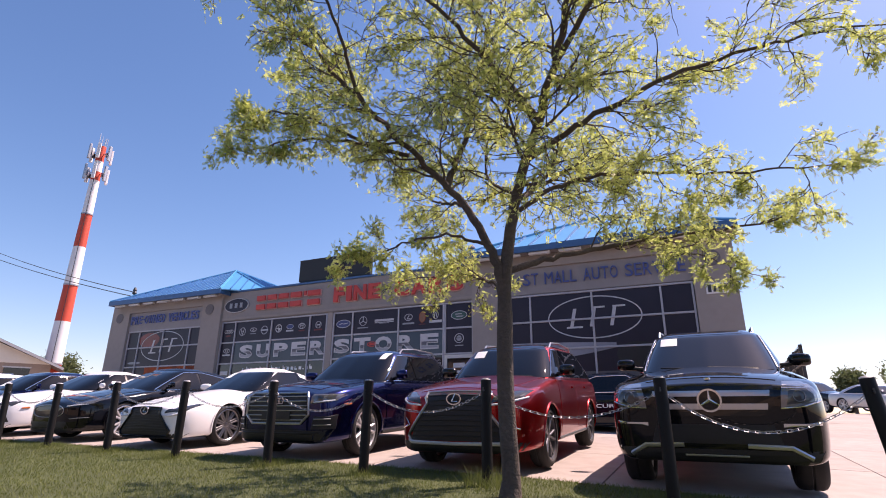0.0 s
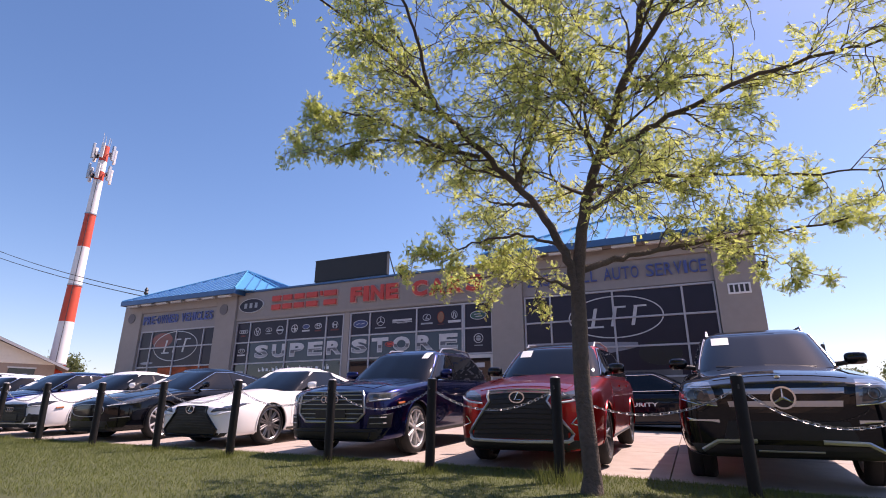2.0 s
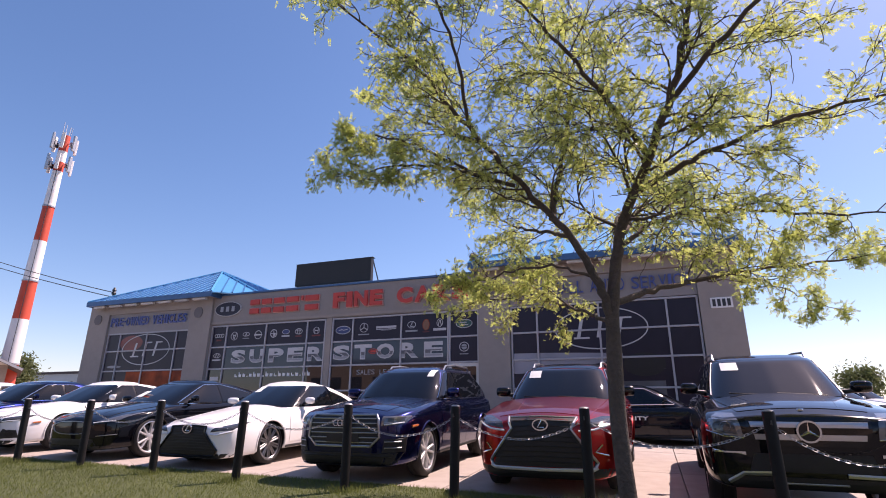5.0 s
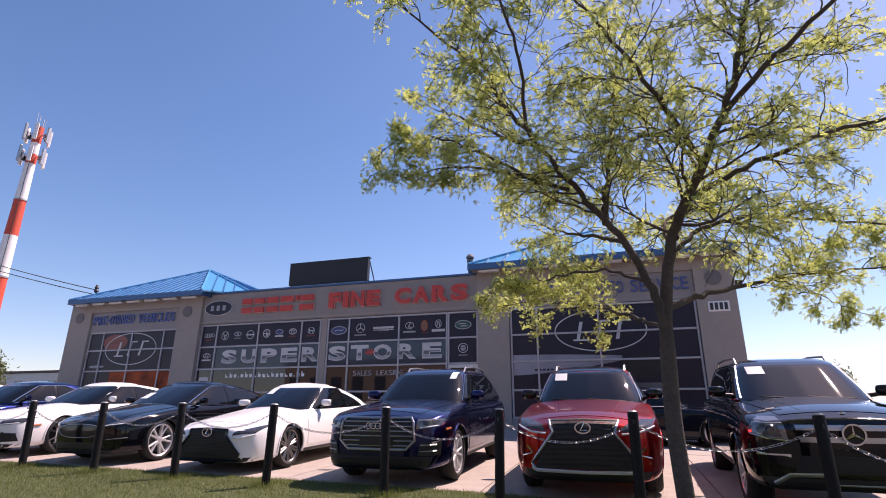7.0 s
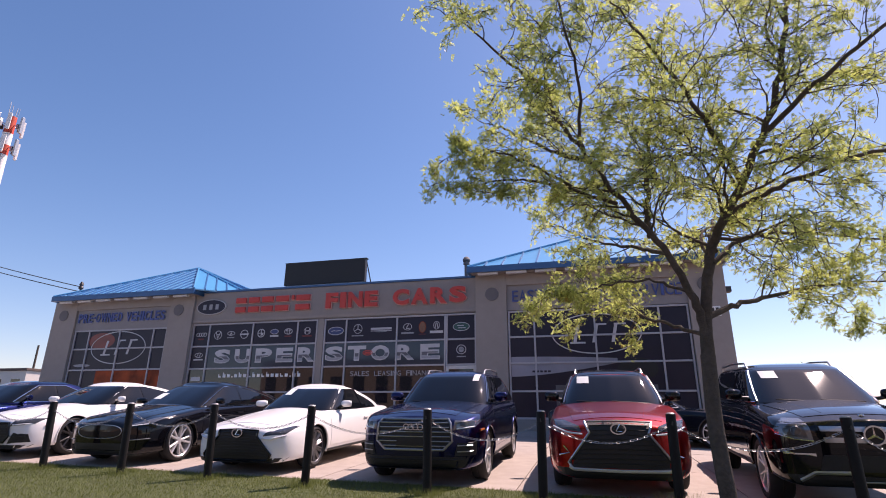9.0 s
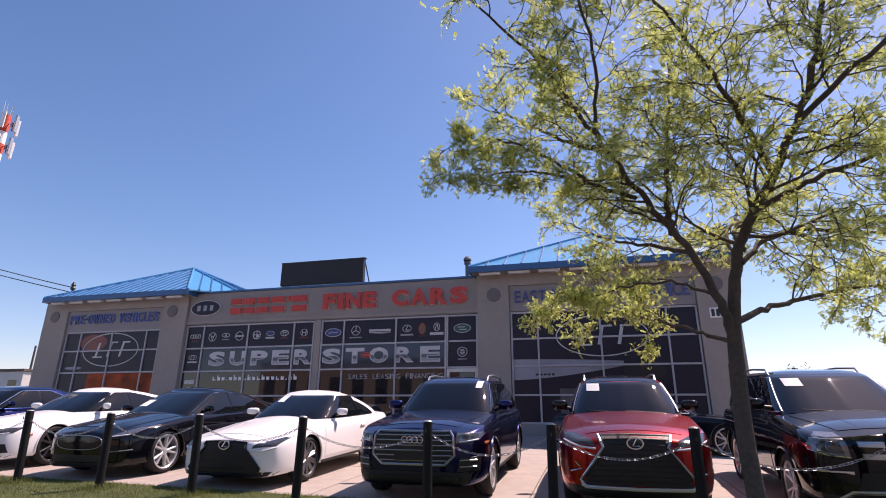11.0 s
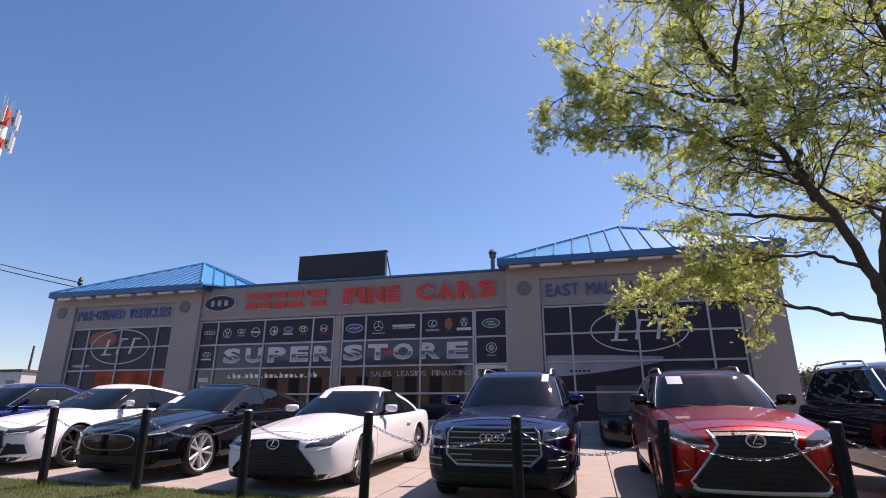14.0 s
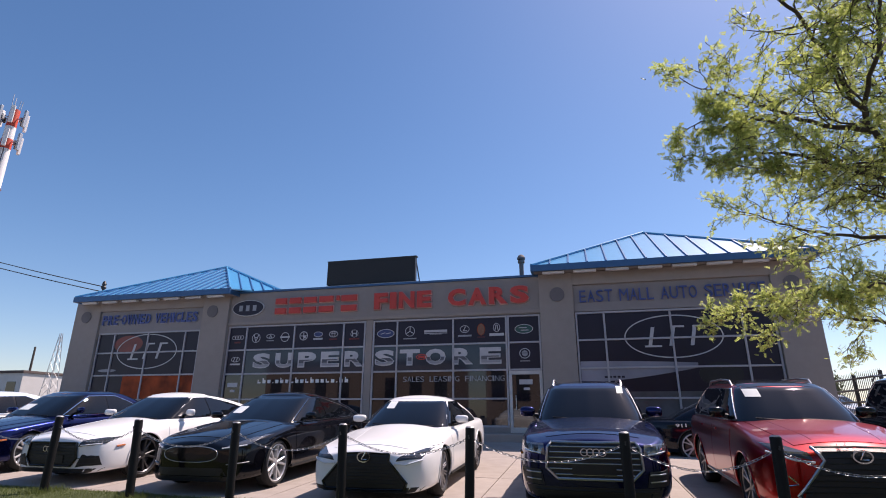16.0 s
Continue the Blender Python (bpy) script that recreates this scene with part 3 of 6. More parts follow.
num = empty("wall_plaque", (0, 0, 0), "small pale sign with dark bars on the end pier", "sign")
part("panel", box(0.50, 1.10, Y0 - 0.03, Y0 - 0.002, 4.14, 4.46, 0.005), M_white, num)
for i in range(4):
    part("bar", box(0.55 + i * 0.135, 0.64 + i * 0.135, Y0 - 0.036, Y0 - 0.029, 4.19, 4.41), M_steel, num)
for cx in (-18.52, -7.45):
    o = empty("window_notice", (0, 0, 0), "small pale notice bars on door glass", "decal")
    part("bar", box(cx - 0.22, cx + 0.22, YW - 0.012, YW - 0.004, 2.30, 2.46), M_silver, o)
    part("bar", box(cx - 0.08, cx + 0.12, YW - 0.012, YW - 0.004, 2.12, 2.2), M_silver, o)
openlamp = empty("open_sign", (0, 0, 0), "small red oval neon-type sign behind the window lettering", "sign")
part("oval", ring_shape(-11.05, 3.27, 0.2, 0.1, 0.03, YW - 0.02, YW - 0.013), M_red, openlamp)
part("bar", box(-11.17, -10.93, YW - 0.02, YW - 0.013, 3.23, 3.31), M_red, openlamp)
# screen on the roof
scr = empty("roof_screen", (0, 0, 0), "black electronic display board on the roof edge", "billboard")
part("panel", box(-14.98, -11.40, 17.22, 17.42, 6.10, 7.03, 0.01), M_screen, scr)
part("frame", box(-15.02, -11.36, 17.24, 17.46, 7.032, 7.06, 0.004), M_steel, scr)
for x in (-14.9, -13.2, -11.5):
    part("leg", box(x - 0.03, x + 0.03, 17.3, 17.36, 5.74, 6.10), M_steel, scr)
    part("brace", tube([(x + 0.05, 17.44, 7.0), (x + 0.05, 18.3, 5.75)], 0.025, 6), M_steel, scr)
part("rail", box(-15.0, -11.38, 17.26, 17.32, 6.03, 6.07), M_galv, scr)
flue = empty("flue_pipe", (-7.6, 18.68, 5.75), "grey metal flue pipe with a rain cap", "chimney")
part("pipe", lathe([(0.085, 0), (0.085, 1.25)], 16), M_disc, flue, smooth=True)
part("cap", lathe([(0.15, 1.30), (0.16, 1.36), (0.10, 1.46), (0.02, 1.5)], 16), M_disc, flue, smooth=True)
part("collar", lathe([(0.13, 1.16), (0.13, 1.26)], 16), M_disc, flue, smooth=True)
lamp = empty("wall_lamp", (BR, 18.2, 5.3), "dark wall-mounted floodlight on the building's end", "lamp")
part("arm", box(0, 0.25, -0.03, 0.03, 0, 0.05), M_steel, lamp)
part("head", box(0.15, 0.45, -0.15, 0.15, -0.14, 0.06, 0.03), M_steel, lamp)

# ---- cars ----
from mathutils.bvhtree import BVHTree


def paint(name, color, metal=0.3, rough=0.35):
    return mat(name, color, rough, metal=metal, vary=0.04, scale=2.0, coat=0.85, spec=0.1)


M_black = paint("black_paint", (0.004, 0.004, 0.006), 0.0, 0.10)
M_black2 = paint("dark_navy_paint", (0.005, 0.007, 0.013), 0.0, 0.12)
M_redp = paint("red_paint", (0.36, 0.010, 0.009), 0.87, 0.28)
M_bluep = paint("deep_blue_paint", (0.0055, 0.010, 0.075), 0.9, 0.22)
M_whitep = paint("white_paint", (0.88, 0.88, 0.87), 0.0)
M_silverp = paint("silver_paint", (0.45, 0.46, 0.47), 0.6)
M_skyp = paint("bright_blue_paint", (0.03, 0.22, 0.50), 0.2)
M_glass = mat("car_glass", (0.0035, 0.0045, 0.006), 0.02, vary=0.35, scale=2.0, coat=0.2, spec=0.40)
M_trimb = mat("black_plastic", (0.012, 0.012, 0.013), 0.5, vary=0.2, scale=30, bump=0.1, bump_scale=200)
M_gloss = mat("gloss_black", (0.006, 0.006, 0.007), 0.12, vary=0.1)
M_chrome = mat("chrome", (0.72, 0.72, 0.73), 0.12, metal=1.0, vary=0.05)
M_satin = mat("satin_metal", (0.50, 0.50, 0.51), 0.3, metal=0.9, vary=0.08)
M_alloy = mat("alloy", (0.64, 0.64, 0.65), 0.30, metal=0.55, vary=0.08)
M_alloyd = mat("dark_alloy", (0.10, 0.10, 0.105), 0.3, metal=0.8, vary=0.08)
M_alloym = mat("grey_alloy", (0.24, 0.24, 0.25), 0.28, metal=0.85, vary=0.08)
M_tyre = mat("tyre_rubber", (0.014, 0.014, 0.015), 0.8, vary=0.2, scale=15, bump=0.2, bump_scale=80)
M_lens = mat("headlamp_lens", (0.18, 0.185, 0.195), 0.14, metal=0.6, vary=0.18, scale=9, coat=1.0)
M_lensd = mat("dark_headlamp_lens", (0.05, 0.053, 0.058), 0.06, metal=0.1, vary=0.5, scale=18, coat=0.4)
M_drl = mat("lamp_strip", (0.80, 0.82, 0.85), 0.15, vary=0.03, coat=1.0)
M_amber = mat("amber_lens", (0.50, 0.12, 0.01), 0.15, vary=0.1, coat=1.0)
M_paper = mat("white_paper", (0.74, 0.78, 0.78), 0.7, vary=0.03)


def smooth_curve(points, xs, width):
    px, pz = [p[0] for p in points], [p[1] for p in points]
    out = np.zeros(len(xs))
    for o in np.linspace(-1, 1, 9):
        out += np.interp(np.asarray(xs) + o * width, px, pz)
    return out / 9


def shell(L, half, top, shoulder, sill, nose=0.62, nose_len=0.85, tail=0.75, tail_len=0.7, wheels=(), R=0.4, tumble=0.10):
    """The lower body: lofted sections along the length, with wheel openings cut to a circle."""
    ys = np.concatenate([np.linspace(0, 0.9, 30) ** 1.0, np.linspace(0.94, L - 0.7, 84), np.linspace(L - 0.66, L, 18)])
    zt = smooth_curve(top, ys, 0.10)
    zs = smooth_curve(shoulder, ys, 0.16)
    sec = [(0.0, 0.0), (0.5, 0.0), (0.86, 0.0), (0.945, 0.03), (0.972, 0.10), (0.985, 0.2), (0.993, 0.3), (0.998, 0.4), (1.0, 0.5), (0.999, 0.58), (0.996, 0.66), (0.990, 0.74), (0.984, 0.80), (0.975, 0.86), (0.960, 0.92), (0.93, 0.965), (0.885, 0.99), (0.82, 1.0)]
    fine = np.linspace(0, len(sec) - 1, 44)
    sx = np.interp(fine, range(len(sec)), [p[0] for p in sec])
    sz = np.interp(fine, range(len(sec)), [p[1] for p in sec])
    bm = bmesh.new()
    rows = []

    def row(y, w, z0, z1, zc):
        left, right = [], []
        for a, b in zip(sx, sz):
            right.append((w * a, y, z0 + (z1 - z0) * b))
        for f in (0.78, 0.6, 0.42, 0.22, 0.0):
            right.append((w * 0.82 * f, y, z1 + (zc - z1) * (1 - f * f)))
        left = [(-x, yy, z) for x, yy, z in right[-2:0:-1]]
        return [bm.verts.new(p) for p in right + left]

    widths = []
    for i, y in enumerate(ys):
        w = half
        if y < nose_len:
            w = half * (nose + (1 - nose) * (1 - (1 - y / nose_len) ** 2.4) ** 0.62)
        if y > L - tail_len:
            w = min(w, half * (tail + (1 - tail) * (1 - (1 - (L - y) / tail_len) ** 2.2) ** 0.6))
        z0 = sill - 0.03 * max(0, 1 - y / 0.8) + 0.10 * max(0, 1 - (L - y) / 0.6)
        rows.append(row(y, w, z0, zs[i], max(zt[i], zs[i] + 0.005)))
        widths.append(w)
    # rounded nose and tail caps
    def cap(base, y_step, into):
        cx = sum((v.co for v in base), Vector()) / len(base)
        prev = base
        for f, d in ((0.93, 0.022), (0.78, 0.036), (0.45, 0.044), (0.12, 0.047)):
            nxt = [bm.verts.new((cx.x + (v.co.x - cx.x) * f, base[0].co.y + y_step * d, cx.z + (v.co.z - cx.z) * f)) for v in base]
            for k in range(len(base)):
                q = (prev[k], prev[(k + 1) % len(base)], nxt[(k + 1) % len(base)], nxt[k])
                bm.faces.new(q if into else q[::-1])
            prev = nxt
        bm.faces.new(prev)
    cap(rows[0], -1.6, True)
    cap(rows[-1], 1, False)
    n = len(rows[0])
    # snap to the wheel circles
    for r in rows:
        for v in r:
            if abs(v.co.x) > half * 0.80:
                for wy, wz in wheels:
                    d = math.hypot(v.co.y - wy, v.co.z - wz)
                    if abs(d - R) < 0.024 and d > 1e-6:
                        v.co.y, v.co.z = wy + (v.co.y - wy) * R / d, wz + (v.co.z - wz) * R / d
    for a, b in zip(rows, rows[1:]):
        for k in range(n):
            q = (a[k], b[k], b[(k + 1) % n], a[(k + 1) % n])
            c = (q[0].co + q[1].co + q[2].co + q[3].co) / 4
            inside = abs(c.x) > half * 0.62 and any(math.hypot(c.y - wy, c.z - wz) < R - 0.004 for wy, wz in wheels)
            if not inside:
                try:
                    bm.faces.new(q)
                except ValueError:
                    pass
    bmesh.ops.recalc_face_normals(bm, faces=bm.faces)
    return bm


def cabin(y0, yr0, yr1, y1, z0, z1, w0, w1, fcurve=1.15, rcurve=1.5, crown=0.05):
    """The glasshouse: rounded plan outlines stacked from the waistline to the roof."""
    bm = bmesh.new()
    seg, rings = 96, []

    def ring(s, grow=1.0, zz=None):
        ya, yb = y0 + (yr0 - y0) * s ** fcurve, y1 - (y1 - yr1) * s ** rcurve
        w = w0 + (w1 - w0) * s ** 1.3
        cy, hy = (ya + yb) / 2, (yb - ya) / 2
        out = []
        for k in range(seg):
            a = 2 * math.pi * k / seg
            c, sn = math.cos(a), math.sin(a)
            x = w * math.copysign(abs(c) ** 0.27, c) * grow
            bulge = 1 - 0.10 * (x / w) ** 2 if sn < 0 else 1
            y = cy + hy * math.copysign(abs(sn) ** 0.33, sn) * grow * (1 if sn > 0 else 1)
            if sn < 0:
                y += 0.16 * (abs(x) / w) ** 2 * (1 - 0.4 * s)
            out.append(bm.verts.new((x, y, zz if zz is not None else z0 + (z1 - z0) * s)))
        return out
    for s in (0, 0.1, 0.2, 0.32, 0.44, 0.56, 0.68, 0.78, 0.86):
        rings.append(ring(s))
    for s, g, up in ((0.91, 0.998, 0.905), (0.96, 0.990, 0.942), (0.99, 0.974, 0.968), (1.0, 0.95, 0.985), (1.0, 0.915, 0.997)):
        rings.append(ring(s, g, z0 + (z1 - z0) * up))
    for g in (0.86, 0.72, 0.55, 0.35, 0.15):
        rings.append(ring(1.0, g, z1 + crown * (1 - g * g)))
    for a, b in zip(rings, rings[1:]):
        for k in range(seg):
            bm.faces.new((a[k], a[(k + 1) % seg], b[(k + 1) % seg], b[k]))
    bm.faces.new(rings[-1])
    bmesh.ops.recalc_face_normals(bm, faces=bm.faces)
    return bm


def poly_span(poly):
    """For an outline: the lowest and highest v, and its left and right u at each v."""
    vs = [p[1] for p in poly]

    def span(v):
        hits = []
        for (a, b), (c, d) in zip(poly, poly[1:] + poly[:1]):
            if (b - v) * (d - v) <= 0 and b != d:
                hits.append(a + (c - a) * (v - b) / (d - b))
        return (min(hits), max(hits)) if hits else (0, 0)
    return min(vs), max(vs), span


def patch(tree, axis, poly=None, span=None, v0=None, v1=None, side=1, off=0.006, depth=0.02, nv=8, nu=12):
    """A panel that lies on the body: an outline seen from the front ('y'), the side ('x') or above ('z'), laid onto the surface."""
    if poly:
        v0, v1, span = poly_span(poly)
    way = {"y": Vector((0, 1, 0)), "x": Vector((-side, 0, 0)), "z": Vector((0, 0, -1))}[axis]
    bm = bmesh.new()
    grid = []
    e = (v1 - v0) * 0.004
    for j in range(nv + 1):
        v = v0 + e + (v1 - v0 - 2 * e) * j / nv
        lo, hi = span(v)
        line = []
        for i in range(nu + 1):
            u = lo + (hi - lo) * i / nu
            o = {"y": Vector((u, -2, v)), "x": Vector((side * 2.5, u, v)), "z": Vector((u, v, 4))}[axis]
            hit = tree.ray_cast(o, way)[0]
            if hit is None:
                near = tree.find_nearest(o + way * 3)[0]
                hit = near if near is not None else o
                hit = Vector({"y": (u, hit.y, v), "x": (hit.x, u, v), "z": (u, v, hit.z)}[axis])
            line.append(bm.verts.new(hit - way * off))
        grid.append(line)
    for a, b in zip(grid, grid[1:]):
        for i in range(nu):
            bm.faces.new((a[i], a[i + 1], b[i + 1], b[i]))
    rim = grid[0] + [r[-1] for r in grid[1:]] + grid[-1][-2::-1] + [r[0] for r in grid[-2:0:-1]]
    back = [bm.verts.new(v.co + way * depth) for v in rim]
    for k in range(len(rim)):
        bm.faces.new((rim[k], rim[(k + 1) % len(rim)], back[(k + 1) % len(rim)], back[k]))
    bmesh.ops.recalc_face_normals(bm, faces=bm.faces)
    return bm


def strip(tree, axis, line, width=0.02, side=1, off=0.008, closed=False):
    """A thin raised bar along a line laid onto the body."""
    way = {"y": Vector((0, 1, 0)), "x": Vector((-side, 0, 0)), "z": Vector((0, 0, -1))}[axis]
    pts = []
    ends = list(zip(line, line[1:] + (line[:1] if closed else [])))
    ends = ends if closed else ends[:len(line) - 1]
    for (a, b), (c, d) in ends:
        n = max(2, int(math.hypot(c - a, d - b) / 0.05))
        for i in range(n):
            pts.append((a + (c - a) * i / n, b + (d - b) * i / n))
    pts.append(line[0] if closed else line[-1])
    path = []
    for u, v in pts:
        o = {"y": Vector((u, -2, v)), "x": Vector((side * 2.5, u, v)), "z": Vector((u, v, 4))}[axis]
        hit = tree.ray_cast(o, way)[0]
        if hit is None:
            near = tree.find_nearest(o + way * 3)[0]
            hit = Vector({"y": (u, near.y, v), "x": (near.x, u, v), "z": (u, v, near.z)}[axis])
        path.append(hit - way * off)
    return tube(path, width / 2, 6)


def wheel(parent, at, side, R, rim, width, spokes, material, twin=True):
    w = new("wheel")
    w.empty_display_size = 0.1
    w.parent = parent
    w.matrix_basis = pose(*at, 0, 0, 0 if side > 0 else 180)
    t = width / 2
    part("tyre", lathe([(rim, -t * 0.75), (rim + 0.02, -t), (R - 0.045, -t), (R - 0.012, -t * 0.82), (R, -t * 0.6), (R, -0.012), (R - 0.008, -0.008), (R - 0.008, 0.008), (R, 0.012), (R, t * 0.6), (R - 0.012, t * 0.82), (R - 0.045, t), (rim + 0.02, t), (rim, t * 0.75)], 40, "x", close=True), M_tyre, w, smooth=True)
    bm = lathe([(rim - 0.002, -t * 0.75), (rim + 0.006, t * 0.86), (rim - 0.008, t * 0.90), (rim - 0.022, t * 0.8), (rim - 0.03, -t * 0.6)], 40, "x", close=True)
    for k in range(spokes):
        for off in ((-0.16, 0.16) if twin else (0.0,)):
            a0 = 2 * math.pi * k / spokes
            a1 = a0 + off * (1.4 if twin else 1)
            wd0, wd1 = (0.018, 0.016) if twin else (0.035, 0.026)
            d0, d1 = Vector((0, math.cos(a0 + off * 0.35), math.sin(a0 + off * 0.35))), Vector((0, math.cos(a1), math.sin(a1)))
            p0, p1 = d0 * 0.05 + Vector((t * 0.62, 0, 0)), d1 * (rim - 0.012) + Vector((t * 0.78, 0, 0))
            n = (p1 - p0).cross(Vector((1, 0, 0))).normalized()
            q = []
            for p, wd, th in ((p0, wd0, 0.05), (p1, wd1, 0.035)):
                q += [bm.verts.new(p + n * wd), bm.verts.new(p + n * wd * 0.6 + Vector((0.008, 0, 0))), bm.verts.new(p - n * wd * 0.6 + Vector((0.008, 0, 0))), bm.verts.new(p - n * wd), bm.verts.new(p - n * wd - Vector((th, 0, 0))), bm.verts.new(p + n * wd - Vector((th, 0, 0)))]
            for i in range(6):
                bm.faces.new((q[i], q[(i + 1) % 6], q[6 + (i + 1) % 6], q[6 + i]))
    part("rim", bm, material, w, smooth=True)
    part("hub", lathe([(0.0, t * 0.70), (0.045, t * 0.69), (0.065, t * 0.62), (0.07, t * 0.3), (0.0, t * 0.3)], 20, "x"), material, w, smooth=True)
    part("brake_disc", lathe([(0.0, 0.0), (rim * 0.72, 0.0), (rim * 0.72, 0.02), (0.0, 0.02)], 28, "x"), M_alloyd, w, smooth=True)
    return w


def mirror_shape():
    bm = box(-0.095, 0.095, -0.055, 0.055, -0.085, 0.085)
    bmesh.ops.subdivide_edges(bm, edges=bm.edges[:], cuts=3, use_grid_fill=True)
    for v in bm.verts:
        x, y, z = v.co.x / 0.095, v.co.y / 0.055, v.co.z / 0.085
        n = (abs(x) ** 4 + abs(y) ** 4 + abs(z) ** 4) ** 0.25
        v.co = Vector((x * 0.095, (y - (0.25 * (x * x + z * z) if y > 0 else -0.3 * (x * x + z * z))) * 0.055, z * 0.085)) / max(n, 1e-6)
    return bm


def build_car(name, at, yaw, label, body, spec, group="", front=None):
    """A car whose nose points to its own -y; spec holds its sizes."""
    L, half, H = spec["L"], spec["W"] / 2, spec["H"]
    R, rim = spec["R"], spec["rim"]
    root = empty(name, (0, 0, 0), label, "car", group)
    fy, ry = spec["axles"]
    wheels = [(fy, R), (ry, R)]
    bm = shell(L, half, spec["top"], spec["shoulder"], spec["sill"], spec.get("nose", 0.62), spec.get("nose_len", 0.85), spec.get("tail", 0.78), 0.7, wheels, R + spec.get("gap", 0.05))
    low = BVHTree.FromBMesh(bm)
    part("body", bm, body, root, smooth=True)
    c = spec["cabin"]
    z0, z1 = c[4], c[5]
    bm = cabin(*c, **spec.get("curves", {}))
    high = BVHTree.FromBMesh(bm)
    part("roof", bm, spec.get("roof", body), root, smooth=True)
    fc, rc = spec.get("curves", {}).get("fcurve", 1.15), spec.get("curves", {}).get("rcurve", 1.5)
    y0, yr0, yr1, y1, w0, w1 = c[0], c[1], c[2], c[3], c[6], c[7]

    def s_of(z):
        return (z - z0) / (z1 - z0)

    zb, zt = z0 + (z1 - z0) * spec.get("glass_low", 0.12), z0 + (z1 - z0) * 0.885
    wscr = lambda z: (w0 + (w1 - w0) * s_of(z) ** 1.3) * 0.95
    part("windscreen", patch(high, "y", span=lambda z: (-wscr(z), wscr(z)), v0=zb - 0.02, v1=z0 + (z1 - z0) * 0.93, nv=14, nu=28, off=0.012), M_glass, root, smooth=True)
    yfr = lambda z: y0 + (yr0 - y0) * s_of(z) ** fc
    yre = lambda z: y1 - (y1 - yr1) * s_of(z) ** rc
    a_off, c_off, bp = spec.get("a_off", 0.27), spec.get("c_off", 0.40), spec["bpillar"]
    for sd in (1, -1):
        part("pillar_panel", patch(high, "x", span=lambda z: (min(yfr(z) + a_off - 0.03, bp - 0.08), max(yre(z) - c_off + 0.03, bp + 0.1)), v0=zb - 0.02, v1=zt + 0.012, side=sd, nv=12, nu=24, off=0.008), M_gloss, root)
        part("side_window", patch(high, "x", span=lambda z: (min(yfr(z) + a_off, bp - 0.06), bp - 0.03), v0=zb, v1=zt, side=sd, nv=12, nu=16, off=0.016), M_glass, root)
        part("side_window", patch(high, "x", span=lambda z: (bp + 0.03, max(yre(z) - c_off, bp + 0.08)), v0=zb, v1=zt, side=sd, nv=12, nu=16, off=0.016), M_glass, root)
        if spec.get("chrome_line"):
            low_line = [(min(yfr(zb) + a_off, bp), zb - 0.012), (yre(zb) - c_off, zb - 0.012)]
            top_line = [(yfr(zb + (zt - zb) * f) + a_off - 0.02, zb + (zt - zb) * f) for f in (0, 0.25, 0.5, 0.75, 1.0)]
            top_line += [(yre(zt - (zt - zb) * f) - c_off + 0.02, zt - (zt - zb) * f) for f in (0, 0.3, 0.6, 0.85, 1.0)]
            part("window_trim", strip(high, "x", low_line, 0.020, sd, 0.012), M_chrome, root)
            part("window_trim", strip(high, "x", top_line, 0.020, sd, 0.012), M_chrome, root)
        # doors: raised panels with a handle each
        zd0, zd1 = spec["sill"] + 0.12, spec["shoulder"][2][1] - 0.03
        doors = [(fy + R + 0.16, bp), (bp + 0.012, ry - R * 0.45)] if not spec.get("coupe") else [(fy + R + 0.16, bp + 0.25)]
        for k, (a, b) in enumerate(doors):
            cut = (lambda z, a=a, b=b, k=k: (a, b if k == 0 and not spec.get("coupe") else min(b, ry - math.sqrt(max(0.0, (R + 0.12) ** 2 - min(R + 0.12, max(0.0, z - R)) ** 2)) if z - R < R + 0.12 else b)))
            d = part("door", patch(low, "x", span=cut, v0=zd0, v1=zd1, side=sd, off=0.005, depth=0.012, nv=12, nu=10), body, root, smooth=True)
            hx = low.ray_cast(Vector((sd * 2.5, b - 0.2, zd1 - 0.10)), Vector((-sd, 0, 0)))[0]
            if hx is not None:
                part("door_handle", box(hx.x - 0.02, hx.x + 0.02 + 0.012 * sd, b - 0.30, b - 0.10, zd1 - 0.115, zd1 - 0.085, 0.006), spec.get("handle", body), d)
        part("sill_trim", strip(low, "x", [(fy + R + 0.08, spec["sill"] + 0.05), (ry - R - 0.08, spec["sill"] + 0.05)], 0.05, sd, 0.0), spec.get("sill_mat", M_trimb), root)
        # wing mirror
        mz = zb + 0.04
        my = yfr(mz) + spec.get("mirror_y", 0.40)
        mir = part("wing_mirror", mirror_shape(), spec.get("mirror", body), root, smooth=True)
        mir.matrix_basis = Matrix.LocRotScale((sd * (half + spec.get("mirror_x", 0.02)), my, mz + 0.055), Euler((0, 0, radians(-14 * sd))), (1.25, 1.0, 0.72 if H < 1.5 else 0.9))
        part("arm", tube([(sd * (w0 - 0.10), my + 0.06, mz - 0.015), (sd * (half - 0.05), my + 0.02, mz + 0.01), (sd * (half + 0.01), my + 0.01, mz + 0.04)], [0.035, 0.028, 0.022], 8), M_trimb, root)
        if spec.get("rails"):
            zr = z1 + 0.035
            part("roof_rail", tube([(sd * (w1 - 0.06), yr0 + 0.35, zr - 0.06), (sd * (w1 - 0.06), yr0 + 0.47, zr + 0.025), (sd * (w1 - 0.05), (yr0 + yr1) / 2, zr + 0.05), (sd * (w1 - 0.06), yr1 - 0.15, zr + 0.02), (sd * (w1 - 0.06), yr1 - 0.02, zr - 0.07)], 0.017, 8), spec["rails"], root, smooth=True)
        low_t = max(-0.5, math.asin((spec["sill"] + 0.03 - R) / (R + 0.05)))
